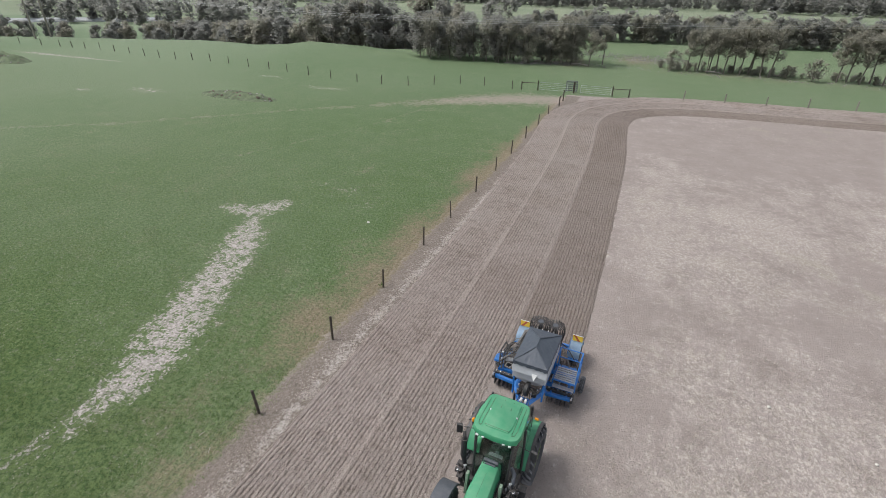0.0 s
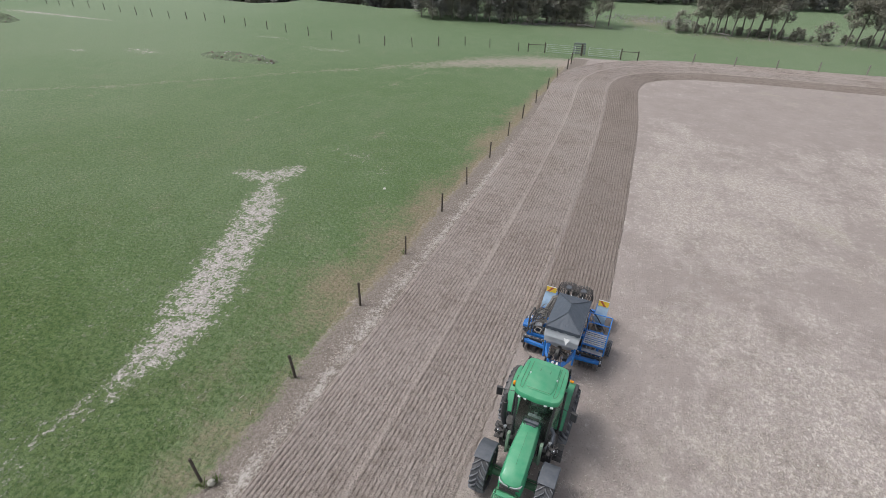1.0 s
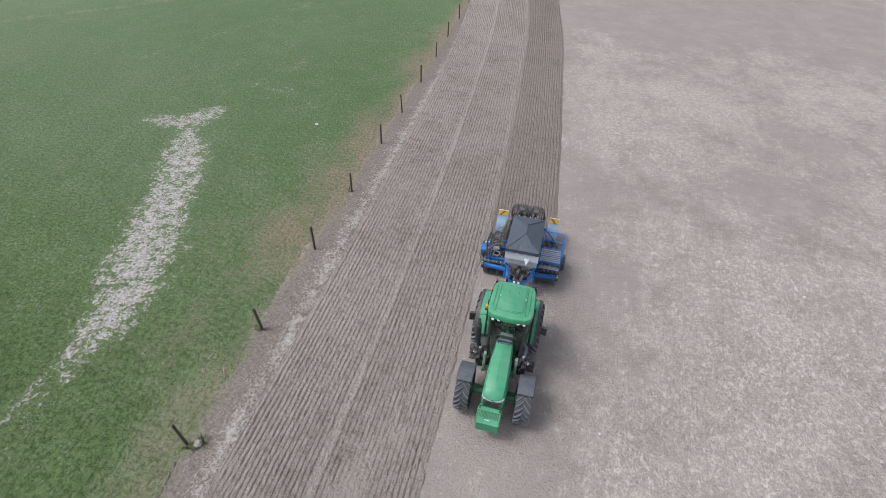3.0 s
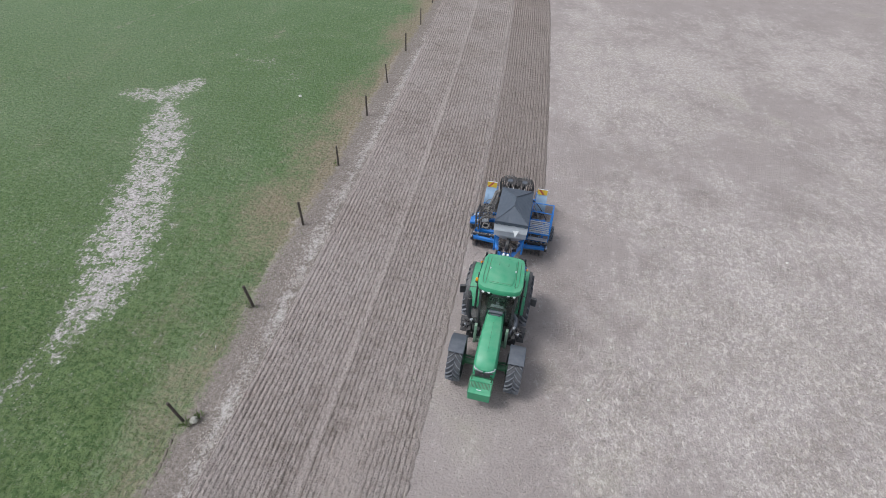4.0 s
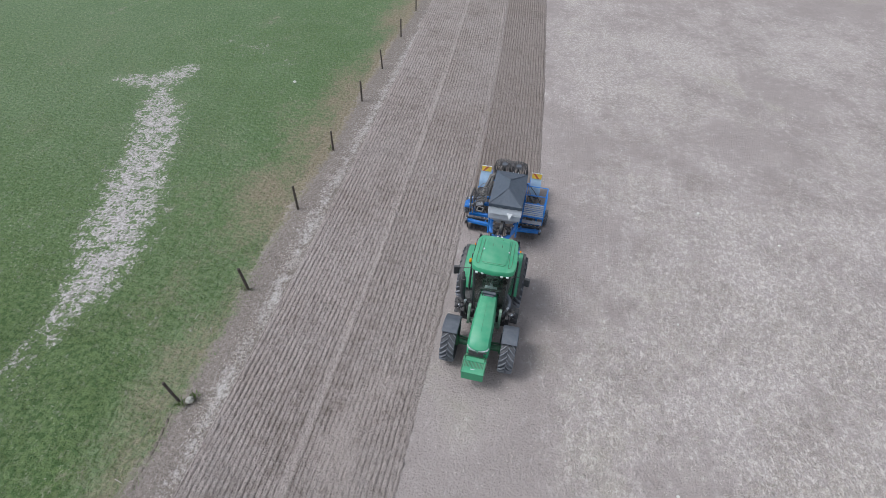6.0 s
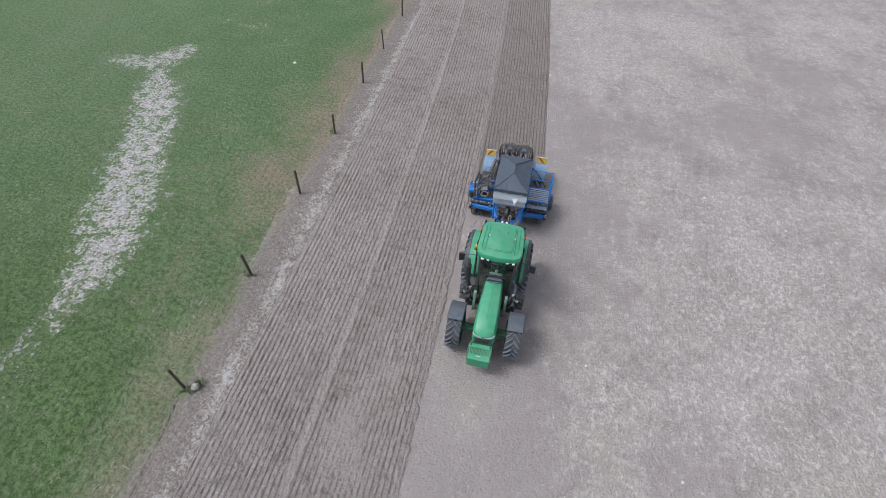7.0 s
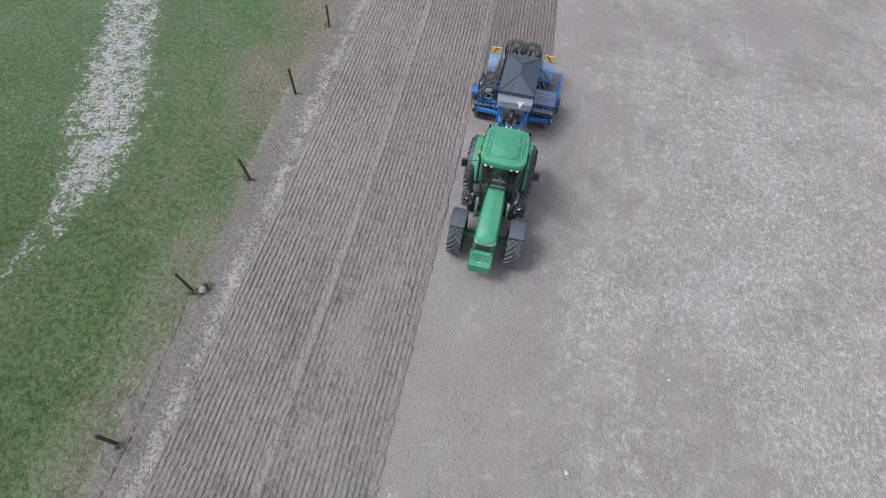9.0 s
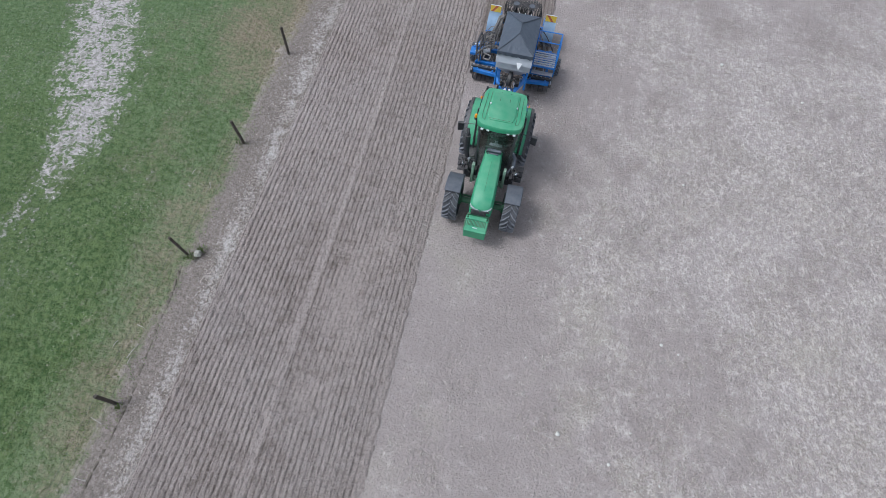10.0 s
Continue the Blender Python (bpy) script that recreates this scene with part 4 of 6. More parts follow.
    rod(bm, ring[5], ring[15], 0.012)
    part("steering_wheel", bm, BLACK, cab)
    bm = bmesh.new()
    block(bm, (0.26, 0.05, 0.20), (-0.42, 0.85, 1.75), (-15, 0, 30), 0.015)
    part("monitor", bm, BLACK, cab)
    bm = bmesh.new()
    block(bm, (0.44, 0.10, 0.14), (0, 1.33, 1.88), (-14, 0, 0), 0.02)
    block(bm, (0.30, 0.05, 0.05), (0, 1.40, 1.83), (-14, 0, 0), 0.012)
    part("cowl", bm, FENDER, cab)
    bm = bmesh.new()
    rod(bm, (0.0, 1.43, 1.45), (0.28, 1.40, 1.98), 0.012)
    part("wiper", bm, BLACK, cab)
    # mirrors on arms
    for s in (-1, 1):
        bm = bmesh.new()
        tube(bm, [(s * 0.60, 1.18, 2.52), (s * 0.9, 1.22, 2.5), (s * 1.12, 1.18, 2.42)], 0.014, 6)
        arm = part("mirror_arm", bm, BLACK, T)
        bm = bmesh.new()
        block(bm, (0.19, 0.09, 0.34), (s * 1.14, 1.16, 2.28), (0, 0, s * 14), 0.03)
        part("mirror", bm, BLACK, arm, "black mirror housing")
    # exhaust stack and air intake on the tractor's right, lit pale brackets each side
    bm = bmesh.new()
    tube(bm, [(0.52, 1.62, 1.25), (0.78, 1.55, 1.35), (0.84, 1.52, 1.7), (0.84, 1.50, 2.32)], [0.06, 0.08, 0.095, 0.085], 14)
    tube(bm, [(0.84, 1.50, 2.3), (0.84, 1.49, 2.46), (0.88, 1.42, 2.54)], [0.05, 0.05, 0.048], 12)
    part("exhaust_pipe", bm, BLACK, T, "black upright exhaust stack", True)
    bm = bmesh.new()
    tube(bm, [(-0.60, 1.75, 1.2), (-0.74, 1.6, 1.35), (-0.72, 1.45, 1.62), (-0.60, 1.42, 1.80)], [0.055, 0.06, 0.06, 0.05], 12)
    part("intake_pipe", bm, FENDER, T, "curved grey pipe", True)
    for s in (-1, 1):
        bm = bmesh.new()
        block(bm, (0.09, 0.15, 0.78), (s * 0.50, 2.02, 1.24), (8, 0, 0), 0.02)
        block(bm, (0.26, 0.14, 0.16), (s * 0.42, 2.02, 0.92), bevel=0.03)
        part("loader_bracket", bm, RAIL_GREEN, T, "faded green loader bracket")
        bm = bmesh.new()
        for i in range(3):
            block(bm, (0.42, 0.22, 0.035), (s * 0.88, 1.35, 0.45 + i * 0.27), bevel=0.01)
        block(bm, (0.04, 0.2, 0.72), (s * 0.68, 1.35, 0.72), bevel=0.01)
        part("steps", bm, BLACK, T)
        bm = bmesh.new()
        block(bm, (0.46, 0.95, 0.52), (s * 0.60, 1.35, 0.86), bevel=0.1)
        part("fuel_tank", bm, BLACK, T, smooth=True)
        bm = bmesh.new()
        block(bm, (0.24, 0.10, 0.14), (s * 0.84, 1.82, 1.32), bevel=0.02)
        block(bm, (0.10, 0.16, 0.22), (s * 0.72, 1.95, 1.22), bevel=0.02)
        rod(bm, (s * 0.6, 2.0, 1.15), (s * 0.95, 1.72, 1.18), 0.03)
        rod(bm, (s * 0.66, 1.85, 1.0), (s * 0.66, 1.85, 1.55), 0.02)
        part("valve_block", bm, GREASY, T, "dark hydraulic valves")
        bm = bmesh.new()
        block(bm, (0.07, 0.08, 0.09), (s * 0.86, 1.87, 1.38), bevel=0.02)
        rod(bm, (s * 0.80, 1.9, 1.2), (s * 0.80, 1.9, 1.42), 0.016)
        part("coupling", bm, CHROME, T, "bright steel coupling")
        for q, (x, y, z) in enumerate(((0.80, 1.62, 1.30), (0.92, 1.74, 1.22), (0.70, 1.70, 1.42))):
            bm = bmesh.new()
            rod(bm, (s * x, y, z - 0.12), (s * x, y + 0.03, z + 0.06), 0.035 - 0.006 * q, seg=10)
            block(bm, (0.09, 0.06, 0.04), (s * x, y, z + 0.06), (0, 0, 20 * q), 0.01)
            part("hydraulic_fitting", bm, STEEL if q else GREASY, T, "steel hydraulic fitting")
        for q in range(5):
            bm = bmesh.new()
            tube(bm, arc((s * (0.78 + 0.03 * q), 1.86 - 0.05 * q, 1.35), (s * (0.62 + 0.05 * q), 1.50 + 0.04 * q, 1.05), -0.12 - 0.02 * q, 8, (s * 0.07 * (q % 3), 0, 0)), 0.013, 6)
            part("hydraulic_hose", bm, HOSE, T)
        for q in range(2):
            bm = bmesh.new()
            tube(bm, arc((s * 0.72, 1.9 - q * 0.06, 1.3), (s * 0.45, 1.4, 1.15 + q * 0.1), -0.14, 8, (s * 0.1, 0, 0)), 0.017, 6)
            part("hydraulic_hose", bm, HOSE, T)
    # rear linkage
    for s in (-1, 1):
        bm = bmesh.new()
        rod(bm, (s * 0.32, -0.3, 0.6), (s * 0.42, -1.1, 0.55), 0.04)
        rod(bm, (s * 0.36, -0.75, 0.58), (s * 0.32, -0.5, 1.25), 0.025)
        part("lift_arm", bm, GREASY, T)
    bm = bmesh.new()
    block(bm, (0.13, 0.9, 0.06), (0, -0.75, 0.46), bevel=0.012)
    part("drawbar", bm, GREASY, T)
    T.matrix_world = pose(8.72, -2.95, 0, 0, 0, 180 - 2.4)
    return T


build_tractor()


# ---- seed drill ----
def build_drill():
    D = thing("seed_drill", (8.72, 0.0, 0), "blue pneumatic seed drill with a grey tarpaulin hopper", "seed drill")
    HX = -0.03
    # main frame
    bm = bmesh.new()
    block(bm, (2.9, 0.13, 0.13), (0, -0.40, 0.62), bevel=0.012)
    block(bm, (2.9, 0.13, 0.13), (0, -1.05, 0.68), bevel=0.012)
    block(bm, (2.7, 0.10, 0.10), (0, -1.55, 0.62), bevel=0.012)
    for s in (-1, 1):
        block(bm, (0.12, 2.5, 0.14), (s * 0.45, -1.2, 0.78), bevel=0.012)
        block(bm, (0.09, 1.3, 0.10), (s * 1.28, -0.95, 0.66), bevel=0.012)
    part("frame", bm, BLUE, D, "blue box-section frame")
    # drawbar
    bm = bmesh.new()
    for s in (-1, 1):
        tube(bm, [(s * 0.50, 0.1, 0.78), (s * 0.46, 0.45, 0.80), (s * 0.14, 1.12, 0.80), (s * 0.07, 1.3, 0.78)], 0.095, 4)
    block(bm, (0.16, 0.9, 0.16), (0, 1.55, 0.72), bevel=0.015)
    block(bm, (0.62, 0.09, 0.10), (0, 0.92, 0.80), bevel=0.012)
    part("drawbar", bm, BLUE, D, "blue A-shaped drawbar")
    bm = bmesh.new()
    block(bm, (1.16, 0.13, 0.15), (0, 1.86, 0.70), bevel=0.015)
    for s in (-1, 1):
        block(bm, (0.07, 0.26, 0.24), (s * 0.42, 1.98, 0.64), bevel=0.015)
    block(bm, (0.28, 0.24, 0.26), (0, 1.86, 0.72), bevel=0.02)
    part("hitch_crossbar", bm, BLUE, D)
    for s in (-1, 1):
        bm = bmesh.new()
        rod(bm, (s * 0.08, 1.05, 0.92), (s * 0.09, 1.20, 0.94), 0.045, seg=10)
        part("ram_end", bm, WHITE, D, "white ram cap")
    for i in range(5):
        bm = bmesh.new()
        x = -0.14 + i * 0.07
        tube(bm, arc((x * 0.8, 0.75, 1.0), (x * 1.6, 2.35, 0.95), 0.10 + 0.05 * (i % 3), 14, ((i - 2) * 0.05, 0, 0)), 0.014, 6)
        part("supply_hose", bm, HOSE, D, "black hydraulic hose")
    # fan and gear on the drawbar
    bm = bmesh.new()
    lathe(bm, [(-0.07, 0.001), (-0.07, 0.24), (-0.05, 0.27), (0.05, 0.27), (0.07, 0.24), (0.07, 0.001)], 28)
    bmesh.ops.transform(bm, matrix=pose(0.0, 0.72, 1.12, 0, 0, -4), verts=bm.verts)
    rod(bm, (0.07, 0.72, 1.12), (0.16, 0.72, 1.12), 0.07, seg=12)
    part("fan", bm, BLACK, D, "black round fan housing", True)
    bm = bmesh.new()
    block(bm, (0.16, 0.2, 0.18), (0.24, 0.78, 0.98), bevel=0.03)
    rod(bm, (0.27, 0.6, 0.97), (0.27, 0.95, 0.97), 0.05)
    part("hydraulic_motor", bm, GREASY, D)
    bm = bmesh.new()
    block(bm, (0.18, 0.30, 0.16), (-0.28, 0.70, 1.0), bevel=0.03)
    part("valve_block", bm, GREASY, D)
    for x, y, z in ((0.30, 0.85, 1.10), (-0.20, 0.88, 1.12), (-0.36, 0.66, 1.15), (-0.42, 0.50, 1.1), (0.34, 0.55, 1.05)):
        bm = bmesh.new()
        rod(bm, (x, y, z - 0.06), (x, y, z + 0.03), 0.028, seg=8)
        block(bm, (0.07, 0.05, 0.03), (x, y, z), bevel=0.008)
        part("fitting", bm, CHROME, D, "bright fitting")
    for i in range(6):
        bm = bmesh.new()
        a = (-0.36 + 0.12 * i, 0.85 - 0.05 * (i % 2), 1.1)
        tube(bm, arc(a, (0.3 - 0.12 * i, 0.5, 1.0), -0.16, 8, (0.03 * i, 0.05, 0)), 0.015, 6)
        part("fan_hose", bm, HOSE, D)
    bm = bmesh.new()
    rod(bm, (0.36, 1.0, 0.05), (0.36, 1.0, 1.0), 0.04, seg=10)
    block(bm, (0.2, 0.2, 0.03), (0.36, 1.0, 0.03), bevel=0.008)
    part("parking_jack", bm, GREASY, D)
    # hopper and its cover
    bm = bmesh.new()
    loft(bm, [[Vector((HX + sx * w, y0 + sy * l, z)) for sx, sy in ((-1, -1), (1, -1), (1, 1), (-1, 1))] for w, l, z, y0 in
              ((0.22, 0.55, 1.02, -0.2), (0.60, 0.98, 1.62, -0.17), (0.60, 0.99, 2.30, -0.17))])
    part("hopper", bm, GREYBOX, D, "grey steel seed hopper")
    for s in (-1, 1):
        for y in (0.76, -1.12):
            bm = bmesh.new()
            rod(bm, (HX + s * 0.54, y, 0.78), (HX + s * 0.54, y, 1.65), 0.035)
            part("hopper_leg", bm, BLUE, D)
    random.seed(4)
    bm = bmesh.new()
    nx, ny = 40, 60
    grid = []
    for j in range(ny + 1):
        line = []
        for i in range(nx + 1):
            u, v = -1 + 2 * i / nx, -1 + 2 * j / ny
            x, y = u * 0.615, v * 1.03
            hip = min(1 - abs(u), (1.03 - y) / 0.62, (1.03 + y) / 0.93, 1.0)
            ridge = 0.34 * max(0.0, hip)
            sagz = -0.018 * math.sin(min(1, max(0, hip)) * math.pi)
            fold = 0.005 * noise.noise(Vector((x * 4, y * 4, 1.0))) + 0.007 * abs(noise.noise(Vector((x * 3 + 2.2 * y, y * 1.5 - x, 4.0)))) + 0.006 * noise.noise(Vector((x * 11, y * 7, 2.0)))
            line.append(bm.verts.new((HX + x, y - 0.17, 2.36 + ridge + sagz + fold)))
        grid.append(line)
    for j in range(ny):
        for i in range(nx):
            bm.faces.new((grid[j][i], grid[j][i + 1], grid[j + 1][i + 1], grid[j + 1][i]))
    rim = [grid[0][i] for i in range(nx + 1)] + [grid[j][nx] for j in range(1, ny + 1)] + [grid[ny][i] for i in range(nx - 1, -1, -1)] + [grid[j][0] for j in range(ny - 1, 0, -1)]
    low = []
    for k, v in enumerate(rim):
        out = Vector((v.co.x - HX, (v.co.y + 0.17), 0)).normalized()
        low.append(bm.verts.new(v.co + out * (0.012 + 0.010 * math.sin(k * 1.3)) + Vector((0, 0, -0.13 - 0.012 * math.sin(k * 0.7)))))
    for k in range(len(rim)):
        q = (k + 1) % len(rim)
        bm.faces.new((rim[k], rim[q], low[q], low[k]))
    cover = part("tarpaulin", bm, TARP, D, "creased dark grey tarpaulin hip cover")
    peak, back = Vector((HX, 0.41 - 0.17, 2.70)), Vector((HX, -0.10 - 0.17, 2.70))
    for a, b in ((peak, (HX - 0.60, 0.84, 2.37)), (peak, (HX + 0.60, 0.84, 2.37)), (back, (HX - 0.60, -1.18, 2.37)), (back, (HX + 0.60, -1.18, 2.37)), (peak, back)):
        bm = bmesh.new()
        a, b = Vector(a), Vector(b)
        tube(bm, [a.lerp(b, k / 8) + Vector((0.008 * math.sin(k * 2.3), 0, 0.012 - 0.014 * math.sin(k * 0.39))) for k in range(9)], 0.016, 6)
        part("fold", bm, TARP, cover)
    bm = bmesh.new()
    block(bm, (1.24, 0.025, 0.30), (HX, 0.845, 2.06), (14, 0, 0), 0.008)
    part("front_panel", bm, GREYBOX, D, "light grey hopper front panel")
    for x, k in ((HX - 0.20, 0.105),):
        bm = bmesh.new()
        plate(bm, [(x - k, 0.90, 2.05), (x + k, 0.90, 2.05), (x, 1.0, 1.82)], 0.012)
        part("triangle_plate", bm, WHITE, D, "white triangular plate")
    # distribution heads with radiating hoses
    for q, x in enumerate((HX - 0.20, HX + 0.38)):
        h = new("distribution_head")
        h.parent = D
        h.matrix_local = pose(x, -1.95, 0)
        bm = bmesh.new()
        lathe(bm, [(2.08, 0.12), (2.16, 0.12), (2.185, 0.105), (2.19, 0.001)], 28, "Z")
        part("cap", bm, FENDER, h, "dark grey head cap", True)
        bm = bmesh.new()
        rod(bm, (0, 0, 0.9), (0, 0, 2.12), 0.07, 0.08, 14)
        part("riser", bm, BLACK, h)
        for k in range(22):
            a = 6.28318 * (k + 0.4 * q) / 22
            c, s = math.cos(a), math.sin(a)
            r1, tw = 0.34 + 0.05 * random.random(), random.uniform(-0.25, 0.25)
            end = (0.30 * math.cos(a + tw) + random.uniform(-0.06, 0.06), 0.26 * math.sin(a + tw) + 0.18, 1.15 + 0.2 * random.random())
            bm = bmesh.new()
            tube(bm, [(c * 0.10, s * 0.10, 2.14), (c * 0.20, s * 0.20, 2.22), (c * r1, s * r1, 2.17), (c * (r1 + 0.05), s * (r1 + 0.05), 1.92), (c * r1, s * r1, 1.6), end], 0.019, 5)
            part("hose", bm, HOSE, h)
    for x in (HX - 0.33, HX - 0.05, HX + 0.23, HX + 0.51):
        bm = bmesh.new()
        plate(bm, [(x - 0.055, -1.20, 2.02), (x + 0.055, -1.20, 2.02), (x + (HX + 0.09 - x) * 0.25, -1.62, 2.12)], 0.012)
        plate(bm, [(x, -1.20, 2.0), (x + (HX + 0.09 - x) * 0.25, -1.62, 2.1), (x, -1.20, 1.6)], 0.012)
        part("head_bracket", bm, WHITE, D, "white triangular bracket")
    bm = bmesh.new()
    block(bm, (0.9, 0.3, 0.5), (HX, -1.45, 1.25), bevel=0.05)
    part("metering_box", bm, BLACK, D)
    # coulters in two ranks
    arm, disc = bmesh.new(), bmesh.new()
    block(arm, (0.03, 0.55, 0.09), (0, -0.24, 0.42), (-14, 0, 0), 0.008)
    rod(arm, (0, 0.02, 0.62), (0, -0.2, 0.34), 0.022)
    rod(arm, (0, -0.02, 0.75), (0, -0.30, 0.42), 0.015)
    lathe(disc, [(-0.008, 0.001), (-0.005, 0.20), (0.005, 0.20), (0.008, 0.001)], 22)
    bmesh.ops.translate(disc, vec=(0, -0.24, 0.20), verts=disc.verts)
    lathe(disc, [(-0.025, 0.12), (-0.025, 0.155), (0.025, 0.155), (0.025, 0.12)], 18)
    c0 = part("coulter", arm, GREASY, D, "dark seed coulter")
    d0 = part("disc", disc, STEEL, c0, "steel disc")
    for k in range(17):
        x, y = -1.36 + k * 0.17, (-1.10 if k % 2 else -1.55)
        if k == 0:
            c0.matrix_local = pose(x, y, 0)
            continue
        c = c0.copy()
        scene.collection.objects.link(c)
        c.parent, c.matrix_local = D, pose(x, y, 0)
        d = d0.copy()
        scene.collection.objects.link(d)
        d.parent = c
    for k in range(17):
        x, y = -1.36 + k * 0.17, (-1.15 if k % 2 else -1.60)
        s = 1 if x > HX else -1
        if abs(x - HX) < 0.35:
            continue
        bm = bmesh.new()
        a = (HX + s * (0.36 + 0.04 * random.random()), -1.75 + random.uniform(-0.12, 0.12), 1.35 + random.uniform(-0.15, 0.2))
        tube(bm, arc(a, (x, y - 0.05, 0.66), -0.16 - 0.16 * random.random(), 12, (0, -0.10 * random.random(), 0)), 0.020, 6)
        part("seed_hose", bm, HOSE_DUSTY if k % 3 else HOSE, D, "dusty corrugated seed hose")
    # front disc gang with bolt heads
    for s in (-1, 1):
        bm = bmesh.new()
        block(bm, (0.92, 0.11, 0.14), (s * 1.0, -0.03, 0.50), (0, 0, s * -5), bevel=0.012)
        block(bm, (0.06, 0.34, 0.14), (s * 0.72, -0.18, 0.54), bevel=0.01)
        block(bm, (0.06, 0.34, 0.14), (s * 1.30, -0.20, 0.54), bevel=0.01)
        g = part("disc_gang", bm, BLUE, D)
        bm = bmesh.new()
        block(bm, (1.0, 0.12, 0.11), (s * 1.02, -0.17, 0.60), bevel=0.012)
        block(bm, (0.10, 0.30, 0.20), (s * 1.50, -0.10, 0.52), bevel=0.02)
        part("rubber_mount", bm, BLACK, g, "black disc mount bar")
        for i in range(6):
            bm = bmesh.new()
            rod(bm, (s * (0.62 + i * 0.165), -0.17, 0.64), (s * (0.62 + i * 0.165), -0.16, 0.69), 0.034, seg=8)
            part("bolt", bm, CHROME, g, "bright bolt head")
        for dy in (-0.02, 0.07):
            bm = bmesh.new()
            rod(bm, (s * 1.50, dy, 0.60), (s * 1.50, dy + 0.01, 0.66), 0.03, seg=8)
            part("bolt", bm, CHROME, g, "bright bolt head")
        for i in range(6):
            bm = bmesh.new()
            lathe(bm, [(-0.006, 0.001), (-0.004, 0.23), (0.004, 0.23), (0.006, 0.001)], 20)
            bmesh.ops.translate(bm, vec=(s * (0.62 + i * 0.165), -0.20, 0.24), verts=bm.verts)
            part("disc", bm, GREASY, g)
    # rear wheels under ribbed galvanised mudguards
    for s, wx in ((-1, -1.04), (1, 1.16)):
        wheel(D, "rear_wheel", (wx, -2.80, 0.42), 0.42, 0.42, 0.2, 16, BLUE)
        bm = bmesh.new()
        secs = []
        for i in range(15):
            a = radians(8 + i * 164 / 14)
            r = 0.56
            y, z = -2.80 + r * math.cos(a), 0.42 + r * math.sin(a)
            yi, zi = -2.80 + (r - 0.02) * math.cos(a), 0.42 + (r - 0.02) * math.sin(a)
            secs.append([Vector((wx - 0.225, y, z)), Vector((wx + 0.225, y, z)), Vector((wx + 0.225, yi, zi)), Vector((wx - 0.225, yi, zi))])
        loft(bm, secs)
        g = part("mudguard", bm, GUARD, D, "pale galvanised curved mudguard", True)
        for u in (-0.08, 0.08):
            bm = bmesh.new()
            tube(bm, [(wx + u, -2.80 + 0.565 * math.cos(radians(8 + i * 16.4)), 0.42 + 0.565 * math.sin(radians(8 + i * 16.4))) for i in range(11)], 0.010, 5)
            part("rib", bm, GUARD, g)
        bm = bmesh.new()
        secs = []
        for i in range(13):
            a = radians(8 + i * 164 / 12)
            secs.append([Vector((wx - s * 0.235, -2.80 + r * math.cos(a), 0.42 + r * math.sin(a))) for r in (0.585, 0.42)] +
                        [Vector((wx - s * 0.255, -2.80 + r * math.cos(a), 0.42 + r * math.sin(a))) for r in (0.42, 0.585)])
        loft(bm, secs)
        part("side_plate", bm, BLUE, g, "blue side plate")
        for a in (14, 166):
            bm = bmesh.new()
            y, z = -2.80 + 0.575 * math.cos(radians(a)), 0.42 + 0.575 * math.sin(radians(a))
            block(bm, (0.47, 0.03, 0.05), (wx, y, z), bevel=0.006)
            part("end_strip", bm, BLUE, g)
        tilt = pose(wx, -2.88, 1.12, 8, 0, 0)
        bm = bmesh.new()
        block(bm, (0.41, 0.018, 0.25), (0, 0, 0), bevel=0.004)
        bmesh.ops.transform(bm, matrix=tilt, verts=bm.verts)
        board = part("marker_board", bm, YELLOW, D, "yellow and red hazard board")
        for u in (-0.02,):
            bm = bmesh.new()
            plate(bm, [(u + s * 0.10, 0.012, -0.122), (u + s * 0.10 + 0.10, 0.012, -0.122), (u - s * 0.10 + 0.10, 0.012, 0.122), (u - s * 0.10, 0.012, 0.122)], 0.006)
            bmesh.ops.transform(bm, matrix=tilt, verts=bm.verts)
            part("stripe", bm, RED, board, "red diagonal stripe")
        bm = bmesh.new()
        block(bm, (0.43, 0.03, 0.02), (0, 0, 0.132), bevel=0.006)
        bmesh.ops.transform(bm, matrix=tilt, verts=bm.verts)
        part("edge_strip", bm, WHITE, board, "white edge strip")
        for u in (-0.15, 0.15):
            bm = bmesh.new()
            rod(bm, (wx + u, -2.88, 0.94), (wx + u, -2.905, 1.22), 0.014, seg=6)
            part("board_stay", bm, STEEL, g)
    bm = bmesh.new()
    block(bm, (1.78, 0.10, 0.11), (0.06, -2.86, 0.62), bevel=0.012)
    block(bm, (0.10, 0.22, 0.09), (0.02, -3.0, 0.62), bevel=0.012)
    for s in (-1, 1):
        block(bm, (0.10, 0.72, 0.10), (s * 0.33, -2.5, 0.66), bevel=0.012)
    part("rear_axle_beam", bm, BLUE, D, "bright blue axle beam")
    # outer gauge wheels
    for s in (-1, 1):
        wheel(D, "gauge_wheel", (s * 1.66, -1.22, 0.33), 0.33, 0.17, 0.16, 14, BLUE)
        bm = bmesh.new()
        rod(bm, (s * 1.30, -1.22, 0.5), (s * 1.66, -1.22, 0.33), 0.035)
        block(bm, (0.12, 0.26, 0.34), (s * 1.45, -1.18, 0.62), bevel=0.03)
        part("gauge_bracket", bm, BLUE, D)
    # loading platform with steps, gratings and rails
    P = new("platform")
    P.parent = D
    x0, x1 = -0.70, -1.52
    bm = bmesh.new()
    for y in (-1.02, -0.62, -0.25):
        block(bm, (abs(x1 - x0), 0.05, 0.06), ((x0 + x1) / 2, y, 1.06 if y < 0 else 0.78), bevel=0.008)
